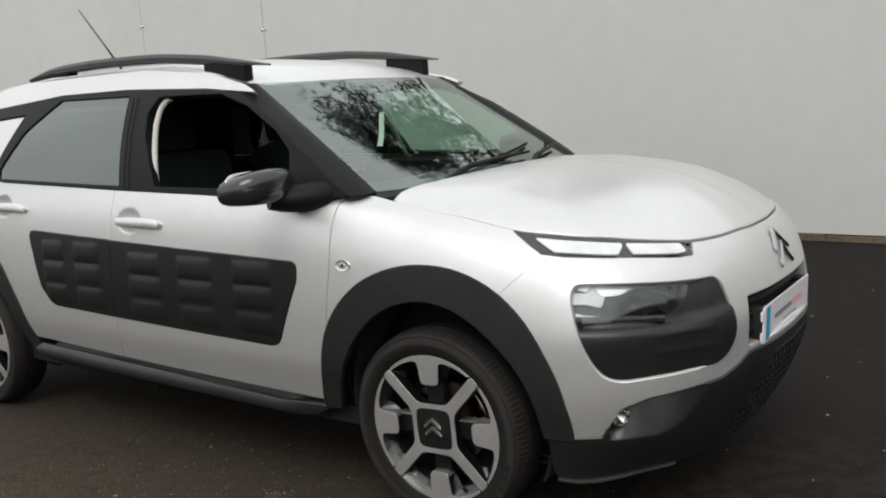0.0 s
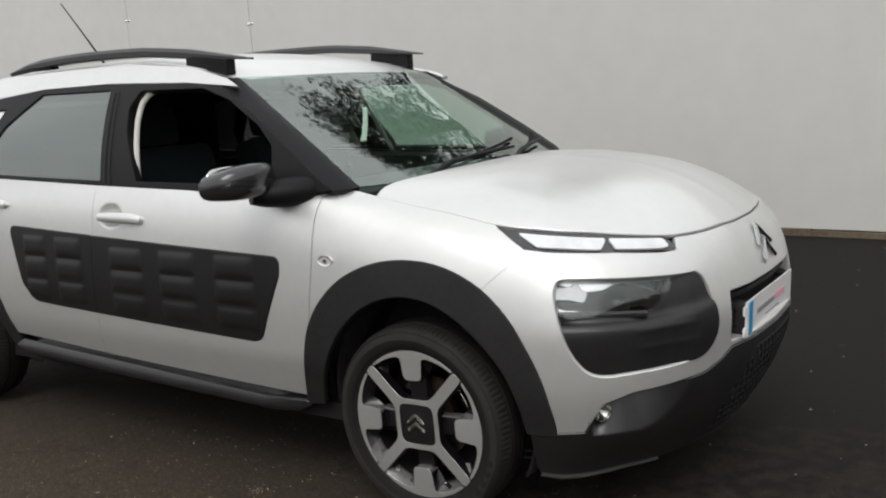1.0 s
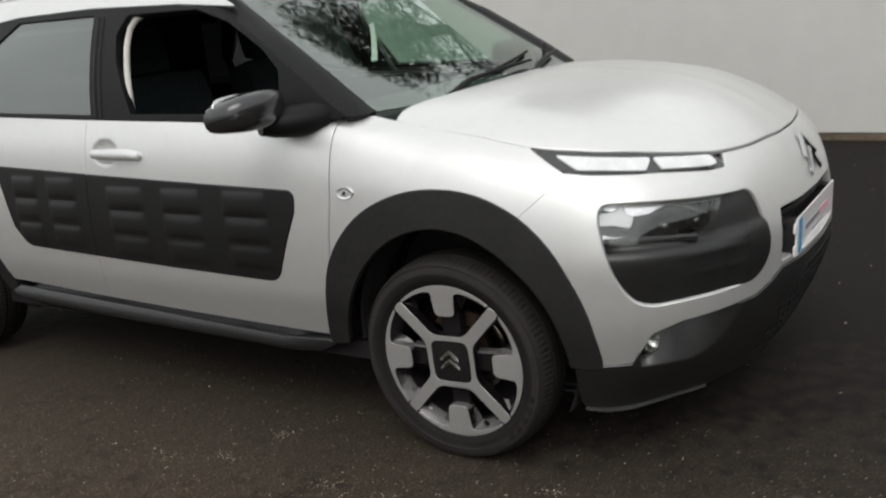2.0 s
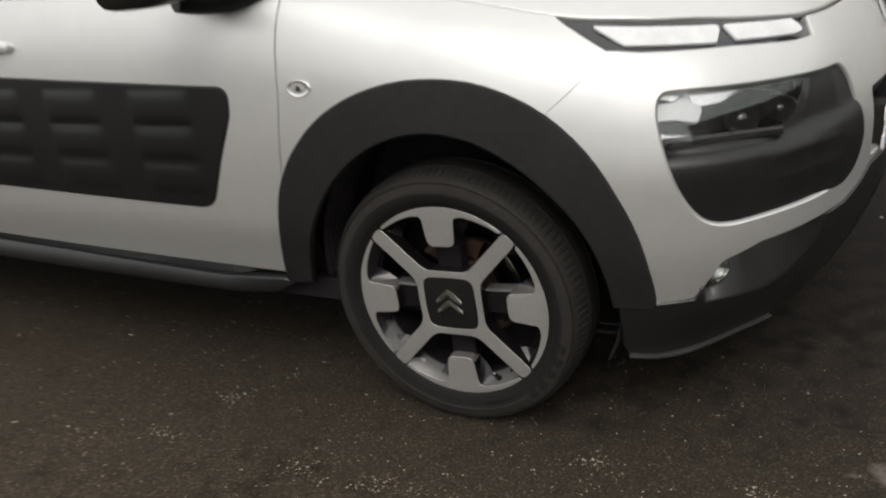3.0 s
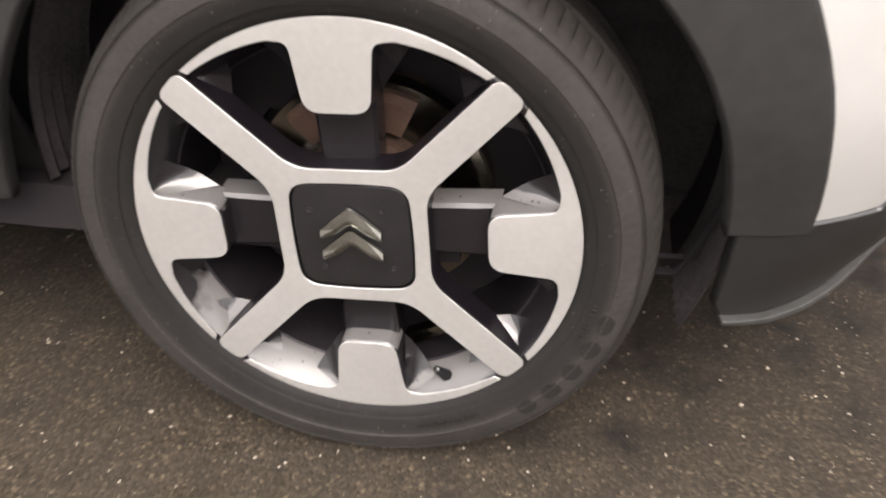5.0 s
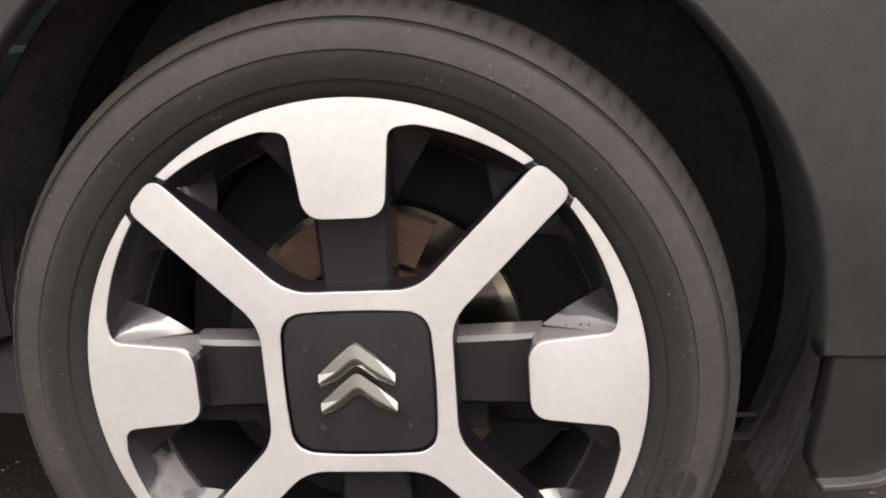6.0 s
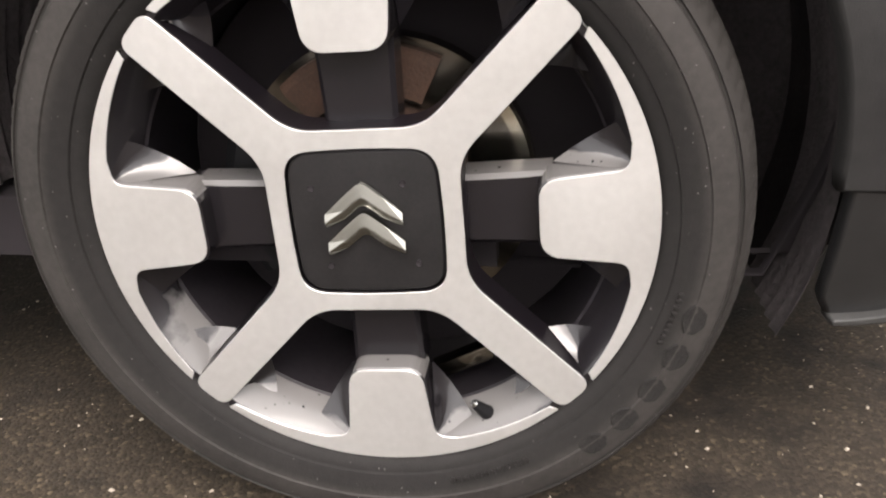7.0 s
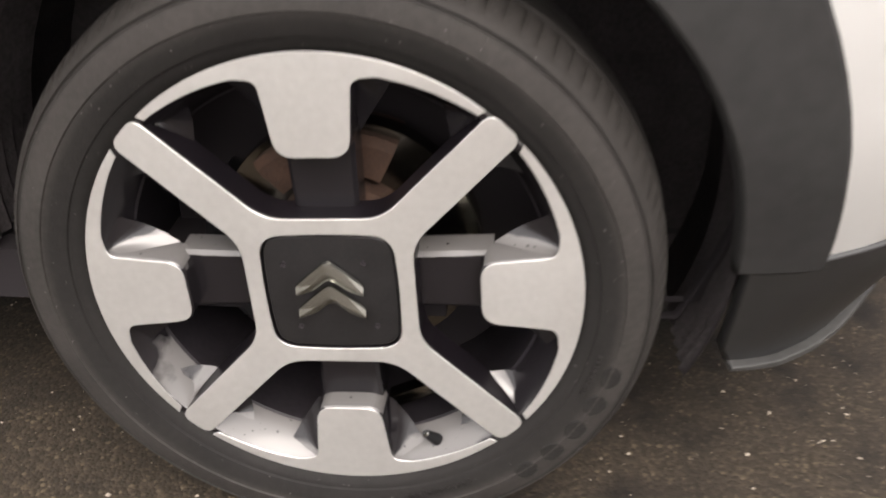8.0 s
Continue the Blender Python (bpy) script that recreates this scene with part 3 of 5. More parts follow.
def bowed(at, radii, a0, a1, n, scale=1.0):
    """A wheel arch's edge: nearly round, splayed out at its feet."""
    turns = np.linspace(a0, a1, n + 1)
    return [(at[0] + r * math.cos(radians(t)), at[1] + r * math.sin(radians(t))) for t, r in zip(turns, pchip(ARCH_ANGLES, np.array(radii) * scale, turns))]


def arch_arc(a0, a1, n, grow=0.0):
    return bowed(ARCH_AT, [r + grow for r in ARCH_OUT], a0, a1, n)


def rear_arc(a0, a1, n):
    return bowed(REAR_ARCH_AT, ARCH_OUT, a0, a1, n, 1.10)


shell_holes = [[(0.455, 0.652), (0.867, 0.652), (0.867, 0.782), (0.455, 0.782)], arc(0.007, 0.364, 0.405, -24, 204, 40), arc(-2.645, 0.364, 0.45, -22, 202, 40)]
for far in (False, True):
    shell = sheet("inner_shell", car, DARK, [(-3.3, 0.22), (0.4, 0.215), (U1, 0.215), (U1, 0.80), (0.9, 0.78), (0.3, 0.85), (-0.3, 0.95), (-3.3, 0.98)], body, holes=shell_holes,
                  step=0.06, lift=-0.068, flange=0.01, far=far)

# bonnet
near_edge = [(-0.1738, -0.7057), (-0.0370, -0.7097), (0.1368, -0.7049), (0.2533, -0.6967), (0.3967, -0.6593), (0.5150, -0.5883), (0.6051, -0.5112), (0.6623, -0.4356), (0.7036, -0.3327), (0.7308, -0.2038), (0.7431, -0.0938), (0.7461, -0.0008)]
front_line = curve(near_edge, 40)
cowl_line = [(-0.1737, -0.7027), (-0.1947, -0.6226), (-0.1461, -0.3977), (-0.1208, -0.1882), (-0.1156, 0.0355)]
half = list(reversed(front_line)) + curve(cowl_line[:], 14)[1:]
bonnet_outline = half + [(x, -y) for x, y in reversed(half)][1:-1]
sheet("bonnet", car, SILVER, bonnet_outline, top, step=0.035, roll=0.005, hint=(0, 0, 1))

wing_top = [uz(x, y) for x, y in [(p[0], p[1] - 0.005) for p in front_line] if x < 0.268]
for far in (False, True):
    wing = sheet("front_wing", car, SILVER, [(-0.3312, 1.0160), (-0.2543, 1.0105)] + wing_top + [(0.2859, 0.9103), (0.3866, 0.8570), (0.3891, 0.8546), (0.2581, 0.7514)] + arch_arc(57, 158, 26)
                 + [(-0.3712, 0.5987), (-0.3436, 0.7881)], body, step=0.025, roll=0.002, far=far)
    a = sheet("wheel_arch", car, CLADDING, arch_arc(-4, 187, 44, 0.001) + list(reversed(bowed(ARCH_AT, ARCH_IN, -4, 187, 40))), body, step=0.03, lift=0.007, flange=0.016, roll=0.006, far=far,
              label="grained black plastic wheel arch cladding")
    b = sheet("wheel_arch", car, CLADDING, rear_arc(-4, 184, 44) + list(reversed(bowed(REAR_ARCH_AT, ARCH_IN, -4, 184, 40, 1.14))), body, step=0.04, lift=0.007, flange=0.05, roll=0.006, far=far,
              label="grained black plastic wheel arch cladding")
    for x0 in (0.0, -WHEELBASE):
        bm = bmesh.new()
        s = 1 if far else -1
        r = 0.372 if x0 == 0.0 else 0.415
        ribs = [(r + (0.006 if k % 2 else 0.0), s * (0.825 - 0.011 * k)) for k in range(6, 20)]
        lathe(bm, ribs + [(r + 0.006, s * 0.52), (0.03, s * 0.50)], 44, -26 if x0 == 0.0 else -8, 186)
        part("arch_liner", bm, LINER, car, m=pose(0.007 if x0 == 0.0 else -2.645, 0, 0.350))

POD = [(0.4651, 0.7822), (0.5421, 0.7840), (0.7307, 0.7736), (0.8790, 0.7641), (0.9568, 0.7644), (0.9861, 0.6778), (1.0021, 0.5941), (0.9463, 0.5270), (0.8409, 0.5144), (0.7033, 0.5133), (0.5761, 0.5064), (0.5205, 0.5594), (0.4844, 0.6480)]
pod_line = softened(POD)
DRL = [(0.2851, 0.9153), (0.3866, 0.8620, 0.02), (0.4582, 0.8525, 0.05), (0.6644, 0.8416, 0.1), (0.8237, 0.8273, 0.05)]
shut = [uz(x, y) for x, y in front_line if x >= 0.282]
drl_top = [(u, z - 0.004) for u, z in shut if u < 0.866]
drl_line = rounded(DRL[:5]) + [(0.8800, 0.8256), (0.8900, 0.8268), (0.8940, 0.8310), (0.8905, 0.8405), (0.8825, 0.8515)] + list(reversed(drl_top))
shut_low = [(u, z - 0.0095) for u, z in shut if u > 0.893]
SLOT = [(1.0709, 0.6850, 0.012), (1.0605, 0.5329, 0.012)]
slot_line = rounded(SLOT + [(2 * U1 - u, z, r) for u, z, r in reversed(SLOT)])
low_edge = [(0.4636, 0.3442), (0.5503, 0.3473), (0.5644, 0.3712, 0.01), (0.5999, 0.4330, 0.03), (0.6850, 0.4605, 0.06), (0.8409, 0.4701, 0.1), (0.9384, 0.4755, 0.05), (1.0087, 0.4965, 0.03), (1.0664, 0.5217, 0.02), (U1 - 0.01, 0.523)]
bumper_half = list(reversed(shut_low)) + [(0.8985, 0.8320), (0.8940, 0.8235), (0.8820, 0.8210), (0.8234, 0.8224), (0.6643, 0.8367), (0.4582, 0.8485), (0.4174, 0.8532), (0.3921, 0.8561), (0.2606, 0.7490)] + arch_arc(56.3, -3, 18) + rounded(low_edge)[1:-1]
bumper_line = [(U1, shut_low[-1][1])] + bumper_half[1:] + [(U1, 0.523)] + [(2 * U1 - u, z) for u, z in reversed(bumper_half)][:-1]
pod_far = [(2 * U1 - u, z) for u, z in pod_line]
sheet("front_bumper", car, SILVER, bumper_line, body, holes=(pod_line, pod_far, slot_line), step=0.028, roll=0.006, flange=0.035, label="silver painted upper front bumper")

# lower bumper in black plastic
low_half = [(U1, 0.517)] + [(u + 0.0, z - 0.006) for u, z in reversed(rounded(low_edge)[1:-1])] + [(0.4578, 0.3380), (0.4163, 0.3406), (0.394, 0.3390), (0.404, 0.2256), (0.416, 0.207), (0.47, 0.197), (0.53, 0.196), (0.623, 0.201), (0.754, 0.204), (0.95, 0.205), (U1, 0.206)]
low_line = low_half + [(2 * U1 - u, z) for u, z in reversed(low_half)][1:-1]


def scoop(u, z):
    """Hollow beside the fog lamp: its floor slopes in from a crisp lower edge to the painted bumper above."""
    foot = 0.333 + 0.115 * np.clip((u - 0.72) / 0.16, 0, 1) ** 1.6
    head = np.interp(u, [0.56, 0.58, 0.615, 0.675, 0.77, 0.90], [0.345, 0.37, 0.44, 0.462, 0.456, 0.465])
    k = np.clip((z - foot) / np.maximum(head - foot, 0.03), 0, 1)
    start, end = np.clip((u - 0.565) / 0.03, 0, 1), np.clip((0.89 - u) / 0.20, 0, 1)
    return -0.110 * k * start * start * (3 - 2 * start) * end * end * (3 - 2 * end)


sheet("lower_bumper", car, material("satin_black_lower_bumper", (0.0125, 0.0125, 0.0128), 0.34, vary=0.3, scale=7, bump=0.08, bump_scale=900, spec=0.6), low_line, body, bulge=scoop, step=0.008, lift=0.004, roll=0.005, flange=0.012, label="grained black plastic lower bumper")


def grips(places):
    """Finger hollows pressed into a door behind its handle."""
    def depth(u, z):
        out = np.zeros(len(u))
        for cu, cz in places:
            q = np.clip(1 - (((u - cu + 0.050) / 0.078) ** 2 + ((z - cz) / 0.050) ** 2), 0, 1)
            out -= 0.015 * q * q * (3 - 2 * q)
        return out
    return depth


B_SEAM = [(-1.4585, 1.0316), (-1.4581, 0.7923), (-1.4659, 0.5971), (-1.5220, 0.3637)]
for far in (False, True):
    door = sheet("front_door", car, SILVER, [(-0.3368, 1.0159), (-0.3493, 0.7881), (-0.3769, 0.5987)] + arch_arc(158, 184, 8, 0.001) + [(-0.4424, 0.3337), (-1.2286, 0.3553)] + [(u + 0.003, z) for u, z in reversed(B_SEAM)] + [(-1.1337, 1.0232), (-0.7650, 1.0151)],
                 body, bulge=grips([(-1.297, 0.924)]), step=0.009, roll=0.0025, far=far)
    back = sheet("rear_door", car, SILVER, [(u - 0.003, z) for u, z in B_SEAM] + [(-2.0762, 0.3841), (-2.1373, 0.3846)] + rear_arc(4, 75, 16) + [(-2.2483, 1.0580), (-1.8548, 1.0451)],
                 body, bulge=grips([(-2.19, 0.962)]), step=0.009, roll=0.0025, far=far)
    quarter = sheet("rear_quarter", car, SILVER, [(-2.2533, 1.0579), (-2.42, 0.86)] + rear_arc(76, 180, 26) + [(-3.25, 0.45), (U0, 0.45), (U0, 1.06), (-2.6, 1.085)],
                    body, step=0.05, roll=0.0025, far=far)
    rear_low = sheet("rear_bumper", car, CLADDING, [(-3.20, 0.43), (-3.19, 0.21), (U0, 0.25), (U0, 0.445)], body, step=0.05, roll=0.003, far=far)
    sill = sheet("sill", car, SILL, [(-0.452, 0.303), (-0.475, 0.3130), (-1.2302, 0.3400), (-2.10, 0.3640), (-2.14, 0.345), (-2.03, 0.300), (-1.50, 0.276), (-0.98, 0.262), (-0.69, 0.260), (-0.52, 0.272)], body, step=0.012, lift=0.006, roll=0.005, flange=0.12,
                 far=far, bulge=lambda u, z: 0.030 * np.clip(1 - ((z - 0.292 - 0.024 * (-u - 0.6)) / 0.040) ** 2, 0, 1) * np.clip((-u - 0.45) / 0.20, 0, 1), label="satin black plastic sill cladding")


def cushions(columns, z0, z1):
    """Rows of soft raised capsules, three to a column."""
    def height(u, z):
        out = np.zeros(len(u))
        for c, w in columns:
            for k in range(3):
                lean = 0.0
                zc = z0 + (z1 - z0) * (k + 0.5) / 3 - 0.04 * (u - c) * 0
                a = np.clip(1 - ((np.abs(u - c + lean) / w) ** 6), 0, 1)
                b = np.clip(1 - (np.abs(z - zc) / ((z1 - z0) / 6.6)) ** 3, 0, 1)
                out = np.maximum(out, 0.0065 * a * b)
        return out
    return height


bump_line = [(-0.4842, 0.8091, 0.05), (-0.4908, 0.7477, 0.05), (-0.5983, 0.5186, 0.06)]
for far in (False, True):
    doors = [o for o in car.children if o.name.startswith("front_door")]
    rears = [o for o in car.children if o.name.startswith("rear_door")]
    sheet("airbump", doors[int(far)], AIRBUMP, rounded([(-1.4576, 0.8429, 0.006)] + bump_line + [(-1.4726, 0.5448, 0.006)]), body, step=0.012, lift=0.004, roll=0.006, far=far,
          bulge=cushions([(-0.691, 0.097), (-0.978, 0.097), (-1.26, 0.100)], 0.548, 0.81), label="black rubbery door panel with rows of raised capsules")
    sheet("airbump", rears[int(far)], AIRBUMP, rounded([(-2.0325, 0.8648, 0.03), (-1.4648, 0.8438, 0.006), (-1.4798, 0.5448, 0.006), (-1.9035, 0.5589, 0.08), (-1.9666, 0.6262, 0.05)]), body, step=0.012, lift=0.004, roll=0.006, far=far,
          bulge=cushions([(-1.621, 0.09), (-1.852, 0.08)], 0.565, 0.84), label="black rubbery door panel with rows of raised capsules")

# ---- greenhouse ----
GLASS_DARK = glass("privacy_glass", (0.05, 0.055, 0.055), 0.20)
GLASS_CLEAR = glass("windscreen_glass", (0.62, 0.80, 0.70), 0.22)
REAR_GLASS = [(-1.442, 1.047, 0.01), (-1.512, 1.388, 0.01), (-1.985, 1.394, 0.03), (-2.19, 1.270), (-2.325, 1.115, 0.02), (-2.318, 1.074, 0.01), (-1.83, 1.058)]
FRONT_OPEN = [(-1.229, 1.045, 0.01), (-1.335, 1.225), (-1.362, 1.312, 0.03), (-1.322, 1.378, 0.04), (-0.965, 1.369, 0.06), (-0.806, 1.320), (-0.640, 1.231), (-0.562, 1.165, 0.03), (-0.545, 1.083), (-0.585, 1.036, 0.02)]

for far in (False, True):
    frame_outline = [(-0.305, 1.0222), (-0.3561, 1.0166), (-0.8493, 1.0179), (-1.4980, 1.0332), (-2.345, 1.0614), (-2.350, 1.150), (-2.225, 1.345), (-2.49, 1.330), (-2.50, 1.378), (-2.248, 1.394), (-2.0, 1.412), (-1.5532, 1.4113), (-1.4072, 1.4050), (-1.0673, 1.3890), (-0.860, 1.3626), (-0.672, 1.2652), (-0.445, 1.1170)]
    side_frame = sheet("window_surround", car, SATIN, frame_outline, house, holes=(rounded(REAR_GLASS), rounded(FRONT_OPEN)), step=0.04, lift=0.004, roll=0.003, flange=0.03, far=far, label="satin black pillars and window surround")
    pane = sheet("rear_window", car, GLASS_DARK, rounded(REAR_GLASS), house, step=0.05, lift=-0.002, flange=0.004, roll=0.001, far=far, label="dark privacy glass rear side window")
    rail = sheet("cant_rail", car, SILVER, [(-0.800, 1.3687), (-1.0680, 1.3950), (-1.4079, 1.4110), (-1.5540, 1.4173), (-2.0, 1.418), (-2.25, 1.400), (-2.50, 1.384), (-2.85, 1.33), (-2.88, 1.41), (-2.50, 1.470), (-2.15, 1.498), (-1.5350, 1.492), (-1.0728, 1.448), (-0.862, 1.396)], house, step=0.05, roll=0.003, flange=0.02, far=far)
    post = sheet("rear_pillar", car, SILVER, [(-2.362, 1.045), (-2.362, 1.155), (-2.245, 1.335), (-2.49, 1.322), (-2.85, 1.32), (-3.0, 1.22), (-3.08, 1.05)], house, step=0.05, roll=0.003, far=far)

SCREEN_TOP = 1.40


def screen_edge(z):
    return 0.665 - 0.247 * (np.asarray(z, float) - 1.03)


def pillar_on(side):
    def pillar(b, z):
        """The windscreen pillar, from the glass (0) to the side windows (1)."""
        b, z = np.asarray(b, float), np.asarray(z, float)
        a = screen(side * screen_edge(z), z)
        xh = np.interp(z, [1.0, 1.022, 1.117, 1.265, 1.363, 1.436], [-0.275, -0.305, -0.445, -0.672, -0.860, -0.98])
        o = house(xh, z) * (1, -side, 1)
        p = a + (o - a) * b[:, None]
        p[:, 0] += 0.02 * np.sin(np.clip(b, 0, 1) * math.pi)
        return p
    return pillar


zs = np.linspace(1.02, SCREEN_TOP, 24)
screen_left = [(-float(screen_edge(z)), float(z)) for z in zs]
glass_line = screen_left + [(float(screen_edge(z)), float(z)) for z in reversed(zs)]
windscreen = sheet("windscreen", car, GLASS_CLEAR, glass_line, screen, step=0.05, flange=0.005, roll=0.001, hint=(1, 0, 1), label="clean laminated windscreen")
windscreen.visible_shadow = False
for side in (-1, 1):
    sheet("windscreen_pillar", car, SATIN, [(-0.02, 1.02), (0.97, 1.02), (0.97, 1.36), (0.9, SCREEN_TOP), (-0.02, SCREEN_TOP)], pillar_on(side), step=0.06, flange=0.02, roll=0.002, hint=(1, 0.5 * side, 0.6))
sheet("front_window", car, glass("tinted_far_glass", (0.50, 0.64, 0.56), 0.06), rounded(FRONT_OPEN), house, step=0.06, lift=-0.002, flange=0.004, roll=0.001, far=True, label="closed green-tinted front window").visible_shadow = False
ys = np.linspace(-0.55, 0.55, 21)
front_roof = [(float(screen([y], [SCREEN_TOP])[0, 0]) + 0.0, float(y)) for y in ys]
side_roof = [(-0.98, 0.572), (-1.2, 0.583), (-2.2, 0.585), (-2.8, 0.55), (-3.05, 0.50)]
roof_line = front_roof + side_roof + [(x, -y) for x, y in reversed(side_roof)]
sheet("roof", car, SILVER, roof_line, roof, step=0.06, roll=0.003, flange=0.02, hint=(0, 0, 1))


# ---- wheels ----
TYRE_MARK = material("knurled_tyre_marking", (0.0105, 0.0096, 0.0090), 0.75, vary=0.6, scale=60, bump=0.6, bump_scale=700, spec=0.18)
EMBLEM = material("dull_grey_chrome_emblem", (0.30, 0.298, 0.272), 0.27, 1.0, 0.12, 60)
DISC_EDGE_SHINE = material("bright_brake_disc_edge", (0.46, 0.42, 0.34), 0.25, 1.0, 0.2, 50)
CAP = material("dusty_grey_cap", (0.0098, 0.0093, 0.0097), 0.36, vary=0.4, scale=40, spec=0.35)
BADGE = material("dull_chrome_badge", (0.34, 0.35, 0.33), 0.18, 1.0, 0.1, 60)


def turned_outline(points, k):
    c, s = math.cos(radians(90 * k)), math.sin(radians(90 * k))
    return [(p[0] * c - p[1] * s, p[0] * s + p[1] * c, *p[2:]) for p in points]


RIM_R = 0.2335
spoke_corner = [(0.0793, 0.0532, 0.046), (0.1785, 0.1535, 0.012), (0.1535, 0.1785, 0.012), (0.0532, 0.0793, 0.046)]
cross_line = rounded([p for k in range(4) for p in turned_outline(spoke_corner, k)], 8)
cap_hole = softened([(0.0655, 0.020), (0.063, 0.063), (0.020, 0.0655), (-0.020, 0.0655), (-0.063, 0.063), (-0.0655, 0.020), (-0.0655, -0.020), (-0.063, -0.063), (-0.020, -0.0655), (0.020, -0.0655), (0.063, -0.063), (0.0655, -0.020)])
cap_hole = [(x * 0.975, z * 0.975) for x, z in cap_hole]
pad_quarter = arc(0, 0, RIM_R, 50.2, 129.8, 40) + [(r * math.cos(radians(t)), r * math.sin(radians(t))) for t, r in zip(np.linspace(128.9, 106, 12), np.linspace(0.2262, 0.2190, 12))] + rounded([(-0.057, 0.2112), (-0.0395, 0.208, 0.014), (-0.0322, 0.1395, 0.019), (0.0322, 0.1395, 0.019), (0.0395, 0.208, 0.014), (0.057, 0.2112)], 7)[1:-1] + [(r * math.cos(radians(t)), r * math.sin(radians(t))) for t, r in zip(np.linspace(74, 51.1, 12), np.linspace(0.2190, 0.2262, 12))]


def gusset(hub, x0, z0, x1, z1, turn):
    """A hollow fillet from the flank of a spoke or pad, out at (x0, z0) and in at (x1, z1), to the sloping well beside it."""
    bm = bmesh.new()
    a0 = math.atan2(z0, x0)
    reach = 0.2205
    foot = [(reach * math.cos(a0 + radians(turn * f)) * (1 - 0.028 * f), reach * math.sin(a0 + radians(turn * f)) * (1 - 0.028 * f), 0.0065 + 0.0125 * f) for f in np.linspace(0, 1, 7)]
    flank = [(x0 + (x1 - x0) * f, z0 + (z1 - z0) * f, 0.0015 + 0.030 * f) for f in np.linspace(0, 1, 7)]
    rows = []
    for (xa, za, ya), (xb, zb, yb) in zip(flank, foot):
        row = []
        for g in np.linspace(0, 1, 6):
            sag = 0.006 * math.sin(math.pi * g)
            row.append(bm.verts.new((xa + (xb - xa) * g, ya + (yb - ya) * g + sag, za + (zb - za) * g)))
        rows.append(row)
    for p, q in zip(rows, rows[1:]):
        for i in range(5):
            bm.faces.new((p[i], p[i + 1], q[i + 1], q[i]))
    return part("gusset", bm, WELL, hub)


def wheel(name, x, far=False):
    """An alloy wheel in its tyre; the outer face looks along -y."""
    bm = bmesh.new()
    lathe(bm, [(0.2320, 0.006), (0.2270, 0.0080), (0.2010, 0.038), (0.2015, 0.045), (0.2030, 0.10), (0.2030, 0.16), (0.218, 0.20), (0.23, 0.205)], 96)
    hub = part("wheel", bm, BARREL, car, "four-spoke alloy wheel with machined faces and dark pockets")
    steer = STEER if x > -1 else 0.0
    hub.matrix_basis = pose(x, 0.81 if far else -0.81, AXLE_Z, 0, 0, (180 if far else 0) + steer) @ pose(0, 0, 0, 0.5, -2.5, 0)
    bm = bmesh.new()
    lathe(bm, [(0.2320, 0.0040), (0.2310, 0.0000), (0.2255, 0.0002), (0.2235, 0.0025), (0.2040, 0.0330), (0.2025, 0.0370)], 96)
    part("rim_well", bm, WELL, hub, "gloss black well behind the rim lip, sky shine and dust painted on upward faces")
    # tyre: sidewall, shoulder with cuts, tread with grooves
    side = [(0.2305, 0.006), (0.2355, 0.0000), (0.2415, -0.0048), (0.2470, -0.0062), (0.2480, -0.0085), (0.2600, -0.0125), (0.2690, -0.0135), (0.2700, -0.0152), (0.2790, -0.0142), (0.2895, -0.0110), (0.2905, -0.0085),
            (0.2925, -0.0085), (0.2935, -0.0100), (0.2970, -0.0060), (0.3010, 0.0000), (0.3045, 0.0090), (0.3075, 0.0200), (0.3098, 0.0330), (0.3105, 0.0400), (0.3035, 0.0410), (0.3035, 0.0480), (0.3110, 0.0490), (0.3120, 0.0720)]
    full = side + [(r, 0.144 - y) for r, y in reversed(side)]
    bm = bmesh.new()

    def cut(i, j, r):
        if j in (14, 15, 16, 17) and i % 4 < 1:
            return r - (0.0034 if j > 14 else 0.0015)
        return r
    lathe(bm, full, 456, turned=cut)
    for v in bm.verts:
        if v.co.z < -AXLE_Z + 0.0005:
            v.co.z = -AXLE_Z + 0.0005
    tyre = part("tyre", bm, RUBBER, hub, "black low-profile tyre with a paler band round the sidewall")
    # raised, unreadable lettering on the sidewall
    r = random.Random(4)
    for k in range(5):
        bm = bmesh.new()
        ragged = [r.uniform(0.92, 1.06) for _ in range(22)]
        lathe(bm, [(0.0, -0.0002), (0.0030, -0.0003), (0.0055, -0.0001), (0.0078, -0.0003), (0.0088, 0.001)], 22, turned=lambda i, j, q: q * ragged[i % 22])
        bmesh.ops.scale(bm, vec=(1.15, 1.0, 1.6), verts=bm.verts)
        part("sidewall_mark", bm, TYRE_MARK, hub, m=pose(0, 0, 0, 0, 18 + 7.7 * k, 0) @ pose(0.2725, -0.0148, 0))
    for a0, count, rad, size in ((-70, 6, 0.2770, 0.0100), (-62, 12, 0.2560, 0.0048), (-14, 9, 0.2560, 0.0042)):
        bm = bmesh.new()
        for k in range(count):
            a = a0 - k * math.degrees(size * 1.35 / rad)
            w = size * r.uniform(0.32, 0.5)
            m = pose(0, 0, 0, 0, -a, 0) @ pose(rad, -0.0135, 0)
            box(bm, (-size * 0.55, -0.0001, -w), (size * 0.55, 0.003, w), 0.0010, m)
        tagged(part("sidewall_marking", bm, RUBBER, hub), kind="stuff")
    # faces
    faces = [("spokes", cross_line, (cap_hole,))] + [("rim_face", [(p[0], p[1]) for p in turned_outline(pad_quarter, k)], ()) for k in range(4)]
    for n, line, holes in faces:
        bm = slab(bmesh.new(), line, holes, -0.0016, -0.0004, 0.0003, 0.02)
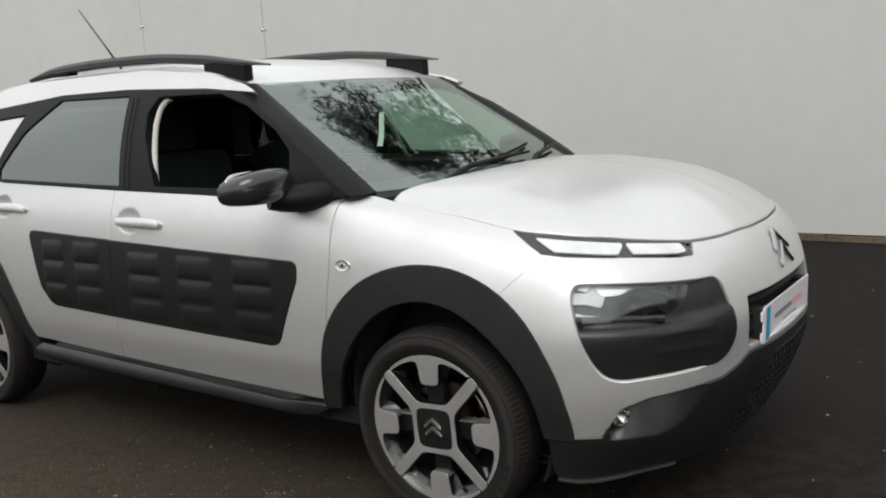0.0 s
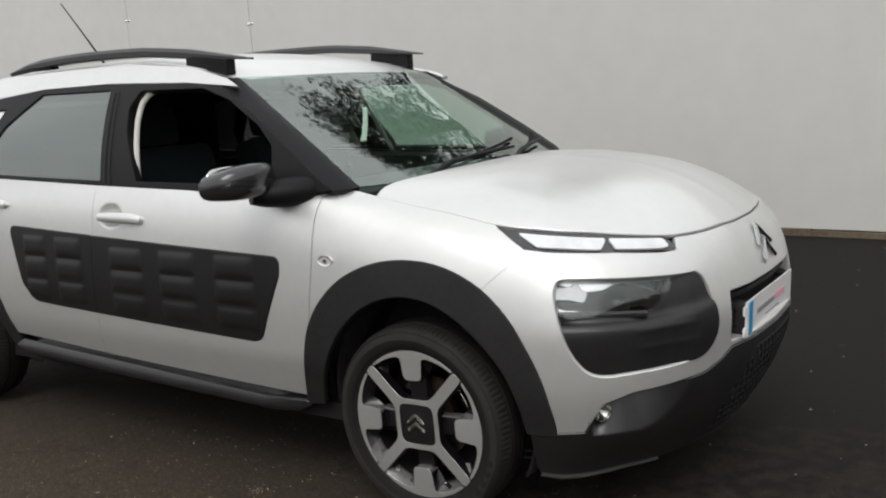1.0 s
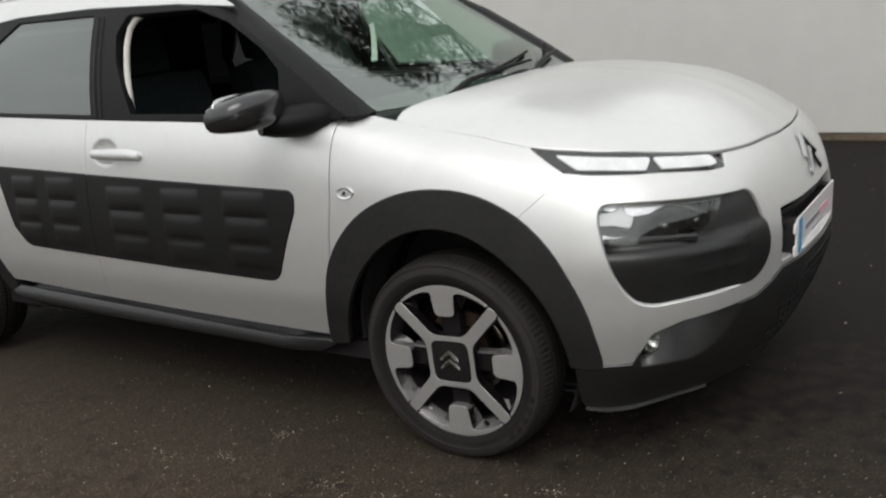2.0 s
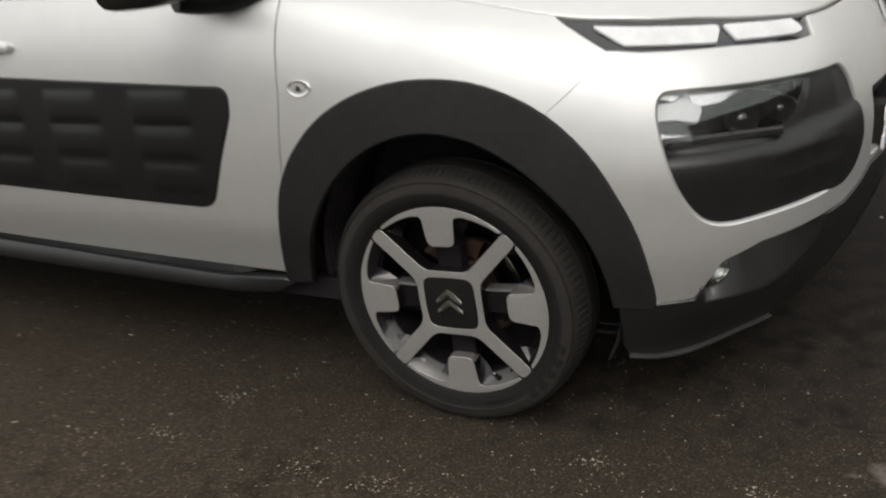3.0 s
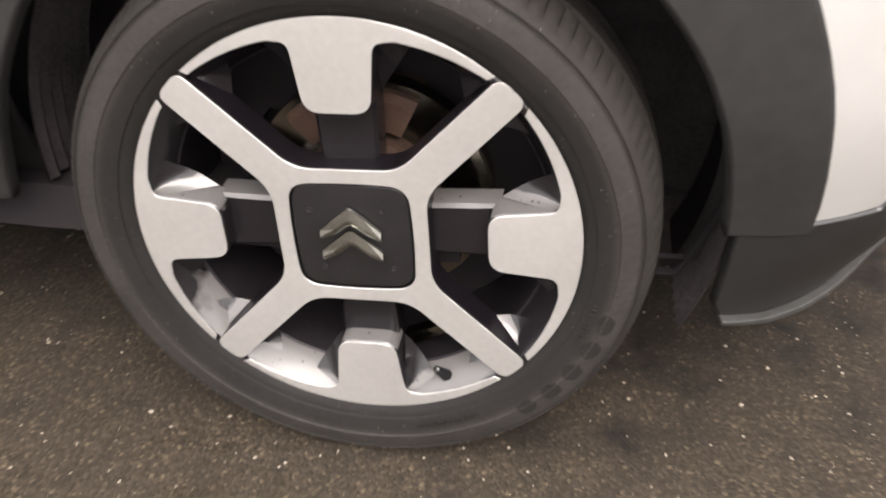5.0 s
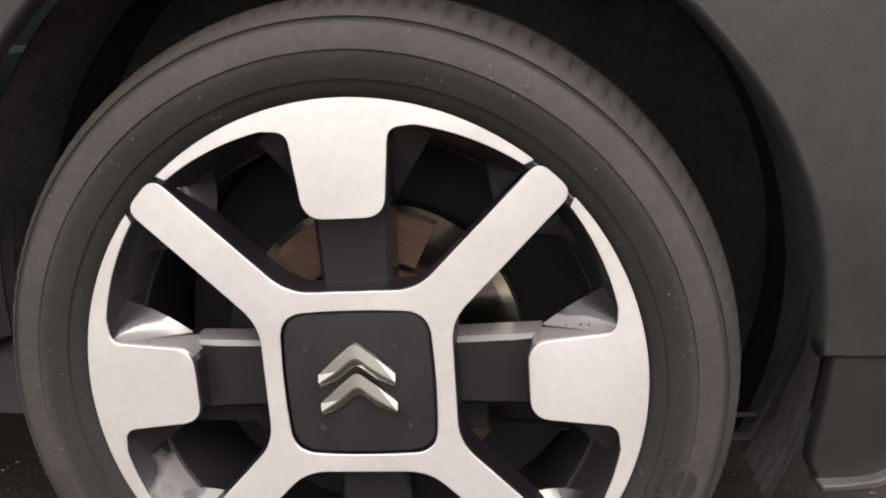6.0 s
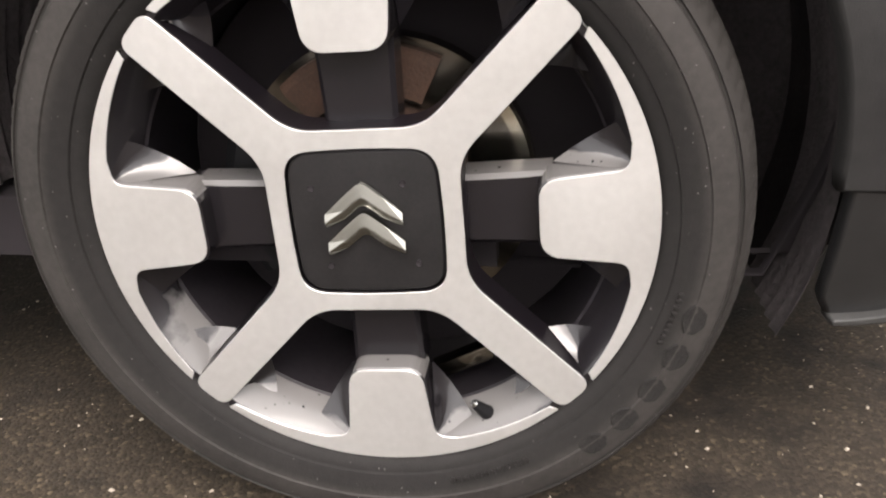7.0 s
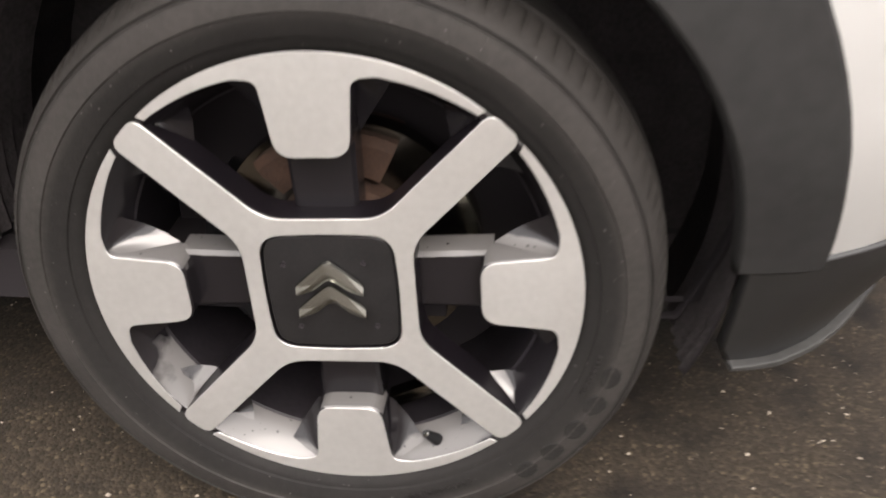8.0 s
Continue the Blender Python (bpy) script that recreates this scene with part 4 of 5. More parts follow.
        part(n, bm, MACHINED, hub, "brushed machined alloy face", smooth=False)
    body_line = rounded([p for k in range(4) for p in turned_outline([(0.0799, 0.0530, 0.046), (0.1778, 0.1522, 0.012), (0.1522, 0.1778, 0.012), (0.0530, 0.0799, 0.046)], k)], 8)
    bm = slab(bmesh.new(), body_line, (cap_hole,), -0.0004, 0.034, 0.0014, 0.03)
    part("spoke_body", bm, POCKET, hub, "dark painted spoke flanks", smooth=False)
    pad_back = rounded([(0.0415, 0.224), (-0.0415, 0.224), (-0.0334, 0.1380, 0.019), (0.0334, 0.1380, 0.019)], 6)
    web = rounded([(0.032, 0.15), (-0.032, 0.15), (-0.029, 0.05), (0.029, 0.05)], 4)
    for k in range(4):
        bm = slab(bmesh.new(), [p[:2] for p in turned_outline(pad_back, k)], (), -0.0004, 0.034, 0.0014, 0.03)
        slab(bm, [p[:2] for p in turned_outline(web, k)], (), 0.022, 0.055, 0.004, 0.03)
        part("inner_spoke", bm, WELL, hub, "dark painted inner spoke, sky shine and dust painted on top", smooth=False)
    for k in range(4):
        for x0, z0, x1, z1, turn in ((0.0390, 0.2060, 0.0368, 0.150, -9), (-0.0390, 0.2060, -0.0368, 0.150, 9), (0.1790, 0.1500, 0.142, 0.1155, -9), (0.1500, 0.1790, 0.1155, 0.142, 9)):
            gusset(hub, *turned_outline([(x0, z0)], k)[0], *turned_outline([(x1, z1)], k)[0], turn)
    cap_line = [(x * 0.98, z * 0.98) for x, z in cap_hole]
    bm = slab(bmesh.new(), cap_line, (), 0.0005, 0.03, 0.002, 0.02)
    for v in bm.verts:
        if v.co.y < 0.001:
            v.co.y -= 0.003 * max(0, 1 - (v.co.x ** 2 + v.co.z ** 2) / 0.0058)
    cap = part("centre_cap", bm, CAP, hub, "dark grey centre cap with pale dust")
    for dz in (0.0, -0.0250):
        bm = bmesh.new()
        chevron(bm, 0.0318, 0.0142, 0.0225, 0.0058)
        part("chevron", bm, EMBLEM, hub, "chrome chevron", smooth=False, m=pose(0, -0.0045, 0.0112 + dz))
    for px, pz in ((-0.042, 0.032), (0.033, 0.034), (-0.034, -0.037), (0.040, -0.036)):
        bm = bmesh.new()
        lathe(bm, [(0.0, -0.0002), (0.0022, -0.0004), (0.0027, -0.0010), (0.0030, 0.004)], 12)
        part("cap_pin", bm, DARK, hub, m=pose(px, -0.0016, pz))
    # brake
    bm = bmesh.new()
    lathe(bm, [(0.075, 0.095), (0.133, 0.095), (0.133, 0.118), (0.075, 0.118)], 64, closed=True)
    part("brake_disc", bm, DISC, hub, "worn steel brake disc")
    # only this arc of the worn edge is made bright, as its painted highlight
    bm = bmesh.new()
    lathe(bm, [(0.1200, 0.0945), (0.1205, 0.0925), (0.1310, 0.0925), (0.1338, 0.0950), (0.1338, 0.117)], 18, -12, 46)
    part("disc_edge", bm, DISC_EDGE_SHINE, hub, "worn edge of the brake disc, highlight painted on one arc")
    bm = bmesh.new()
    lathe(bm, [(0.0, 0.062), (0.070, 0.064), (0.0755, 0.070), (0.0765, 0.098)], 48)
    part("disc_hat", bm, RUST, hub, "rusted brake disc hub")
    bm = bmesh.new()
    lathe(bm, [(0.085, 0.078), (0.118, 0.078), (0.126, 0.085), (0.126, 0.14), (0.085, 0.14)], 14, 62, 132, closed=True)
    part("brake_caliper", bm, RUST, hub, "rusty brake caliper bracket")
    bm = bmesh.new()
    lathe(bm, [(0.09, 0.066), (0.135, 0.070), (0.146, 0.08), (0.146, 0.15), (0.09, 0.15)], 14, 150, 214, closed=True)
    part("brake_caliper", bm, SATIN, hub, "dark brake caliper")
    bm = bmesh.new()
    lathe(bm, [(0.0, 0.150), (0.20, 0.150)], 40)
    part("backing_plate", bm, DARK, hub)
    bm = bmesh.new()
    tube(bm, [(0.0875, 0.021, -0.200), (0.0845, 0.017, -0.1955), (0.0775, 0.0125, -0.1855), (0.0752, 0.0110, -0.1822)], [0.0075, 0.0068, 0.0048, 0.0045], 10)
    valve = part("valve", bm, SATIN, hub, "black rubber tyre valve")
    bm = bmesh.new()
    tube(bm, [(0.0754, 0.0112, -0.1824), (0.0738, 0.0100, -0.1802)], [0.0040, 0.0030], 10)
    part("valve_cap", bm, CHROME, valve)
    bm = bmesh.new()
    box(bm, (-0.031, 0.055, -0.0075), (0.031, 0.075, 0.0075), 0.003, pose(0.0605, 0, -0.168, 0, -24, 0))
    part("caliper_arm", bm, DISC, hub, "pale steel arm behind the spokes")
    return hub


def chevron(bm, half, thick, rise, depth):
    """An upright chevron: a broad facet, a fine groove and a narrow facet that falls back; its foot at y = 0, looking along -y."""
    line = [(-half, -rise), (-half * 0.5, -rise * 0.5), (-half * 0.12, -rise * 0.06), (0, 0), (half * 0.12, -rise * 0.06), (half * 0.5, -rise * 0.5), (half, -rise)]
    rows = []
    for up, y in ((0.62, 0.0), (0.56, -depth * 0.62), (-0.20, -depth), (-0.24, -depth * 0.80), (-0.36, -depth * 0.82), (-0.80, -depth * 0.30), (-0.82, 0.0)):
        rows.append([bm.verts.new((x, y, z + rise * 0.8 + up * thick * (1.0 if abs(x) < half * 0.9 else 0.62))) for x, z in line])
    for p, q in zip(rows, rows[1:]):
        for i in range(len(line) - 1):
            bm.faces.new((p[i], p[i + 1], q[i + 1], q[i]))
    for i in (0, -1):
        bm.faces.new([r[i] for r in rows])
    return bm


wheel("front", 0.0)
wheel("rear", -WHEELBASE)
wheel("front", 0.0, True)
wheel("rear", -WHEELBASE, True)


# ---- car: lamps, plate, trim ----
LENS = glass("clear_lens", (0.97, 0.975, 0.98), 0.08)
LAMP_SILVER = material("silvered_lamp_reflector", (0.80, 0.80, 0.80), 0.22, 0.85, 0.2, 22)
WHITE_LENS = material("frosted_white_lamp", (0.60, 0.61, 0.62), 0.2, vary=0.14, scale=26, coat=1.0)
LAMP_GREY = material("grey_lamp_housing", (0.020, 0.020, 0.021), 0.2, 0.3, 0.5, 14, coat=0.6)
PLATE_WHITE = material("white_number_plate", (0.80, 0.78, 0.79), 0.3, vary=0.02, scale=8, coat=0.5)
PLATE_BLUE = material("blue_plate_band", (0.02, 0.28, 0.52), 0.3, vary=0.05, scale=9)
PRINT_GREY = material("grey_print", (0.22, 0.22, 0.23), 0.5)
PRINT_RED = material("faded_red_print", (0.72, 0.36, 0.42), 0.5)
RAIL_GREY = material("grey_black_roof_rail", (0.020, 0.020, 0.021), 0.42, vary=0.2, scale=7, bump=0.1, bump_scale=600)
FABRIC = material("dark_seat_fabric", (0.010, 0.016, 0.018), 0.9, vary=0.3, scale=20, bump=0.3, bump_scale=500)
DASH = material("dark_dashboard_plastic", (0.030, 0.030, 0.032), 0.55, vary=0.15, scale=8)
LINING = material("pale_roof_lining", (0.06, 0.06, 0.058), 0.9, vary=0.05, scale=20)
SEAL = material("pale_door_seal", (0.50, 0.48, 0.44), 0.6, vary=0.1, scale=10)
NOSE_CHROME = material("dark_chrome_badge", (0.42, 0.42, 0.42), 0.12, 1.0, 0.1, 30)
PAPER = material("paper_ticket", (0.75, 0.70, 0.68), 0.7)
FLIP = Matrix.Diagonal((1, -1, 1, 1))


def on_surface(surf, a, b, lift=0.0, h=0.004):
    """A pose on a surface: x along it, z up it, y into the car."""
    p = surf(np.array([a, a + h, a - h, a, a]), np.array([b, b, b, b + h, b - h]))
    x = Vector(p[1] - p[2]).normalized()
    up = Vector(p[3] - p[4]).normalized()
    n = x.cross(up).normalized()
    if n.dot(Vector(p[0]) - Vector((min(max(p[0][0], -2.6), 0.2), 0, 0.6))) < 0:
        n = -n
    y = -n
    z = x.cross(y)
    m = Matrix((x, y, z)).transposed().to_4x4()
    m.translation = Vector(p[0]) + n * lift
    return m


def sunk(surf, depth):
    """The same surface moved inward along the body's plan."""
    def moved(a, b):
        p = surf(a, b)
        c = np.stack([np.clip(p[:, 0], -2.6, 0.15), 0 * p[:, 0], p[:, 2]], 1)
        d = c - p
        return p + d / np.linalg.norm(d, axis=1)[:, None] * depth
    return moved


LENS_LINE = softened([(0.468, 0.757), (0.484, 0.781), (0.54, 0.787), (0.69, 0.785), (0.848, 0.773), (0.822, 0.724), (0.79, 0.684), (0.669, 0.680), (0.577, 0.677), (0.480, 0.677), (0.470, 0.705)])


def pod_relief(u, z):
    """The pod's soft ledge under the lamp, and two shallow ribs low down."""
    near_nose = np.clip((u - 0.82) / 0.09, 0, 1)
    above, below = -0.018 + 0.025 * near_nose, 0.006 + 0.013 * near_nose
    ledge = above + (below - above) / (1 + np.exp((z - 0.656 - 0.10 * np.clip(u - 0.80, 0, 1)) / 0.0050))
    ribs = 0.0025 * (np.exp(-((z - 0.630) / 0.010) ** 2) + 0.8 * np.exp(-((z - 0.580) / 0.010) ** 2)) * np.clip((u - 0.682) / 0.05, 0, 1) * np.clip((0.93 - u) / 0.06, 0, 1)
    return ledge + ribs


for far in (False, True):
    pod = sheet("headlight_pod", car, BUMPER_BLACK, pod_line, body, holes=(LENS_LINE,), step=0.012, lift=-0.014, flange=0.02, roll=0.001, far=far, bulge=pod_relief, label="black plastic headlight pod")
    back = sheet("lamp_housing", pod, LAMP_GREY, LENS_LINE, sunk(body, 0.075), step=0.03, flange=0.004, roll=0.001, far=far, label="grey lamp housing")
    lens = sheet("headlight_lens", pod, LENS, LENS_LINE, body, step=0.03, lift=-0.012, flange=0.003, roll=0.001, far=far, label="clear headlight lens")
    lens.visible_shadow = False
    for u, z, r, mat, n in ((0.663, 0.713, 0.036, LAMP_GREY, "projector"), (0.765, 0.715, 0.026, LAMP_GREY, "projector")):
        bm = bmesh.new()
        lathe(bm, [(r, -0.006), (r * 0.96, 0.0), (r * 0.8, 0.018), (r * 0.45, 0.034), (0.004, 0.040)], 28)
        m = on_surface(body, u, z, -0.036)
        part(n, bm, mat, pod, m=FLIP @ m if far else m)
    bm = bmesh.new()
    tube(bm, [sunk(body, 0.030)([u], [z])[0] for u, z in ((0.640, 0.752), (0.672, 0.758), (0.720, 0.748), (0.785, 0.722), (0.800, 0.708))], 0.0022, 6)
    m = Matrix()
    part("lamp_trim", bm, CHROME, pod, m=FLIP @ m if far else m)
    for u, z, r, mat, n in ((0.663, 0.713, 0.015, GLOSS, "projector_lens"), (0.765, 0.715, 0.011, GLOSS, "projector_lens"), (0.824, 0.716, 0.008, CHROME, "bulb")):
        bm = bmesh.new()
        bmesh.ops.create_uvsphere(bm, u_segments=16, v_segments=10, radius=r)
        m = on_surface(body, u, z, -0.040)
        part(n, bm, mat, pod, m=FLIP @ m if far else m)
    wedge = sheet("lamp_panel", pod, LAMP_SILVER, rounded([(0.476, 0.765, 0.004), (0.520, 0.781, 0.004), (0.740, 0.776, 0.003), (0.668, 0.759, 0.01), (0.617, 0.741, 0.01), (0.571, 0.739, 0.006), (0.517, 0.752, 0.006)]), sunk(body, 0.040), step=0.02, flange=0.02, roll=0.002, far=far, label="pale upper panel inside the lamp")
    sheet("reflector", pod, WHITE_LENS, rounded([(0.474, 0.752, 0.006), (0.517, 0.752, 0.01), (0.541, 0.768, 0.004), (0.549, 0.749, 0.01), (0.569, 0.738, 0.006), (0.558, 0.714, 0.008), (0.515, 0.724, 0.01), (0.474, 0.724, 0.006)]), sunk(body, 0.026), step=0.015, flange=0.014, roll=0.004, far=far, label="white faceted reflector")
    wedge = sheet("lamp_panel", pod, LAMP_SILVER, rounded([(0.4818, 0.6959, 0.004), (0.4891, 0.6721, 0.004), (0.5835, 0.6730, 0.004), (0.5527, 0.6859, 0.01), (0.5037, 0.6885, 0.01)]), sunk(body, 0.042), step=0.03, flange=0.02, roll=0.002, far=far, label="pale lower panel inside the lamp")
    bm = bmesh.new()
    box(bm, (-0.13, 0, -0.012), (0.12, 0.03, 0.008), 0.006, pose(0, 0, 0, 0, 3, 0))
    m = on_surface(body, 0.624, 0.686, -0.03)
    part("lamp_bezel", bm, LAMP_GREY, pod, m=FLIP @ m if far else m)

    drl = sheet("day_light", car, GLOSS, drl_line, body, step=0.02, lift=-0.006, flange=0.02, roll=0.001, far=far, label="slim white daytime light in a black frame")
    for line in ([(0.3604, 0.8975, 0.002), (0.4278, 0.8638, 0.015), (0.6249, 0.8488, 0.008), (0.6503, 0.8725, 0.006)], [(0.6582, 0.8717, 0.004), (0.6745, 0.8466, 0.006), (0.835, 0.8345, 0.008), (0.866, 0.8360, 0.010), (0.852, 0.8560, 0.008)]):
        sheet("light_bar", drl, WHITE_LENS, rounded(line), body, step=0.02, lift=0.001, flange=0.006, roll=0.002, far=far, label="white light bar")
    fog = bmesh.new()
    lathe(fog, [(0.023, 0.004), (0.027, -0.003), (0.030, -0.002), (0.031, 0.010), (0.026, 0.060)], 28)
    ahead, at_ = Vector((0.80, -0.58, 0.06)).normalized(), Vector(body([0.607], [0.402])[0]) + Vector((-0.014, 0.014, 0))
    across = Vector((0, 0, 1)).cross(ahead).normalized()
    m = Matrix((across, -ahead, ahead.cross(across))).transposed().to_4x4()
    m.translation = at_
    m = FLIP @ m if far else m
    fog = part("fog_lamp", fog, BADGE, car, "small round chrome fog lamp", m=m)
    bm = bmesh.new()
    lathe(bm, [(0.0, -0.006), (0.016, -0.004), (0.028, 0.002)], 24)
    part("fog_lens", bm, LENS, fog)
    bm = bmesh.new()
    lathe(bm, [(0.004, 0.020), (0.015, 0.014), (0.026, 0.003)], 24)
    part("fog_reflector", bm, BADGE, fog)

# grille slot, plate, badge on the nose
slot = sheet("grille_slot", car, DARK, slot_line, body, step=0.04, lift=-0.045, flange=0.01, roll=0.001, label="black upper grille slot")
for z in (0.563, 0.613, 0.663):
    sheet("grille_bar", slot, SATIN, rounded([(1.075, z - 0.006, 0.003), (2 * U1 - 1.075, z - 0.006, 0.003), (2 * U1 - 1.075, z + 0.006, 0.003), (1.075, z + 0.006, 0.003)]), body, step=0.04, lift=-0.02, flange=0.02, roll=0.002)
PLATE_X, PLATE_Z = 0.833, 0.581
bm = bmesh.new()
box(bm, (0, -0.26, -0.0555), (0.005, 0.26, 0.0555), 0.0015)
plate = part("number_plate", bm, PLATE_WHITE, car, "white dealer plate with a blue band and blank grey and red marks", smooth=False, m=pose(PLATE_X, -0.012, PLATE_Z, 0, 2, 0))
for n, mat, y0, y1, z0, z1 in (("band", PLATE_BLUE, -0.236, -0.200, -0.050, 0.050), ("print_bar", PRINT_GREY, -0.150, 0.045, -0.004, 0.012), ("print_bar", PRINT_RED, 0.055, 0.170, -0.006, 0.016), ("print_bar", PRINT_GREY, -0.055, 0.10, -0.030, -0.024)):
    bm = bmesh.new()
    box(bm, (0.005, y0, z0), (0.0062, y1, z1))
    part(n, bm, mat, plate, smooth=False)
for z in (-0.034, 0.030):
    bm = bmesh.new()
    box(bm, (-0.002, -0.276, z - 0.014), (0.004, -0.258, z + 0.014), 0.002)
    part("plate_clip", bm, PLATE_WHITE, plate)
for y in (-0.235, 0.235):
    bm = bmesh.new()
    box(bm, (-0.05, y - 0.03, -0.05), (0.0, y + 0.03, 0.05), 0.006)
    part("plate_bracket", bm, CLADDING, plate)
for dz, s in ((0.0, 1.0), (-0.043, 0.96)):
    bm = bmesh.new()
    chevron(bm, 0.063 * s, 0.0180, 0.064, 0.010)
    part("nose_chevron", bm, NOSE_CHROME, car, "chrome chevron", smooth=False, m=on_surface(body, U1, 0.777 + dz, 0.001))

LIP_GREY = material("scuffed_grey_lip", (0.024, 0.024, 0.023), 0.6, vary=0.5, scale=12)
for far in (False, True):
    sheet("bumper_lip", car, LIP_GREY, rounded([(0.415, 0.200, 0.002), (0.472, 0.191), (0.531, 0.190), (0.623, 0.194), (0.74, 0.198), (0.84, 0.202, 0.002), (0.74, 0.2015), (0.623, 0.199), (0.531, 0.196), (0.472, 0.197), (0.415, 0.205, 0.002)]), body, step=0.012, lift=0.014, flange=0.02, roll=0.002, far=far, label="scuffed grey lip under the bumper")

# honeycomb of the lower grille
bm = bmesh.new()
for row in range(8):
    for col in range(-9, 10):
        if abs(col) > (9, 9, 9, 8, 8, 7, 6, 5)[row]:
            continue
        u, z = U1 + col * 0.037 + (row % 2) * 0.0185, 0.252 + row * 0.031
        m = on_surface(body, min(u, 2 * U1 - u), z, 0.003)
        m = FLIP @ m if u > U1 else m
        ring = [[bm.verts.new(m @ Vector((r * math.cos(radians(60 * k + 30)), y, r * math.sin(radians(60 * k + 30))))) for k in range(6)] for r, y in ((0.0205, 0.0), (0.016, -0.003), (0.014, 0.02))]
        for a, b in zip(ring, ring[1:]):
            for k in range(6):
                bm.faces.new((a[k], a[(k + 1) % 6], b[(k + 1) % 6], b[k]))
        bm.faces.new(ring[2])
tagged(part("lower_grille", bm, AIRBUMP, car, "black honeycomb lower grille", smooth=False), kind="stuff")

# side repeaters, handles
for far in (False, True):
    m = on_surface(body, -0.288, 0.810, 0.0)
    bm = bmesh.new()
    lathe(bm, [(0.0, -0.005), (0.012, -0.0048), (0.019, -0.0045), (0.022, -0.0055), (0.0245, 0.0)], 28)
    bmesh.ops.scale(bm, vec=(1.25, 1, 0.78), verts=bm.verts)
    rep = part("side_repeater", bm, LAMP_SILVER, car, "small oval clear side repeater", m=FLIP @ m if far else m)
    bm = bmesh.new()
    lathe(bm, [(0.0, -0.0075), (0.005, -0.007), (0.007, -0.004)], 14)
    part("bulb", bm, LAMP_GREY, rep)
    for name, u, z, k in (("front_door", -1.297, 0.920, 0), ("rear_door", -2.19, 0.958, 0)):
        parent = [o for o in car.children if o.name.startswith(name)][int(far)]
        m = on_surface(body, u, z, 0.0)
        m = FLIP @ m if far else m
        bm = bmesh.new()
        spine = [(-0.112, 0.012), (-0.104, -0.016), (-0.055, -0.030), (0.028, -0.032), (0.09, -0.026), (0.132, -0.012), (0.142, 0.010)]
        size = [0.010, 0.014, 0.0165, 0.0185, 0.019, 0.016, 0.008]
        tube(bm, [(x, y, -0.003 - 0.004 * (x > 0.1)) for x, y in spine], size, 12)
        bmesh.ops.scale(bm, vec=(1, 0.62, 1.05), verts=bm.verts)
        part("handle", bm, SILVER, parent, "silver pull handle", m=m)

# door mirrors
def lump(bm, centre, size, power=2.6, n=28):
    """A rounded block, from a ball squared off by a power."""
    r = bmesh.ops.create_uvsphere(bm, u_segments=n, v_segments=n // 2 + 2, radius=1.0)
    for v in r["verts"]:
        c = v.co.normalized()
        k = (abs(c.x) ** power + abs(c.y) ** power + abs(c.z) ** power) ** (-1 / power)
        v.co = Vector((c.x * k * size[0] + centre[0], c.y * k * size[1] + centre[1], c.z * k * size[2] + centre[2]))
    return r["verts"]


for far in (False, True):
    f = FLIP if far else Matrix()
    m = f @ pose(-0.66 if far else -0.530, -0.935, 1.064, 0, -2, 12)
    bm = bmesh.new()
    lump(bm, (0, 0, 0.002), (0.088, 0.114, 0.052), 3.0)
    for v in bm.verts:
        v.co.z += 0.012 * (v.co.x / 0.085) * (1 if v.co.z > 0 else 0.2) - 0.10 * max(0, -v.co.y - 0.02) * (1 if v.co.z > 0 else -0.2)
        v.co.x = max(v.co.x, -0.058)
        v.co.x -= 0.35 * max(0, -v.co.y) * (v.co.x > -0.057)
    mirror = part("door_mirror", bm, MIRROR_SHELL, car, "gloss black door mirror", m=m)
    bm = bmesh.new()
    lump(bm, (-0.056, 0, 0.002), (0.006, 0.095, 0.050), 4)
    part("mirror_glass", bm, CHROME, mirror)
    bm = bmesh.new()
    lump(bm, (0.0, 0.0, -0.006), (0.087, 0.113, 0.047), 3.2)
    for v in bm.verts:
        v.co.x = max(v.co.x, -0.05)
        v.co.x -= 0.35 * max(0, -v.co.y)
        v.co.z = min(v.co.z, 0.016 - 0.5 * max(0.0, v.co.y + 0.04))
    part("mirror_lower_shell", bm, GLOSS, mirror, "gloss black lower shell")
    bm = bmesh.new()
    tube(bm, [(0.01, 0.03, -0.046), (0.04, 0.06, -0.050), (0.09, 0.10, -0.052), (0.14, 0.14, -0.050), (0.17, 0.19, -0.040)], [0.042, 0.056, 0.066, 0.068, 0.062], 18)
    bmesh.ops.scale(bm, vec=(1, 1, 0.72), verts=bm.verts)
    bmesh.ops.translate(bm, vec=(0, 0, -0.012), verts=bm.verts)
    part("mirror_arm", bm, SATIN, mirror, "satin black mirror foot")

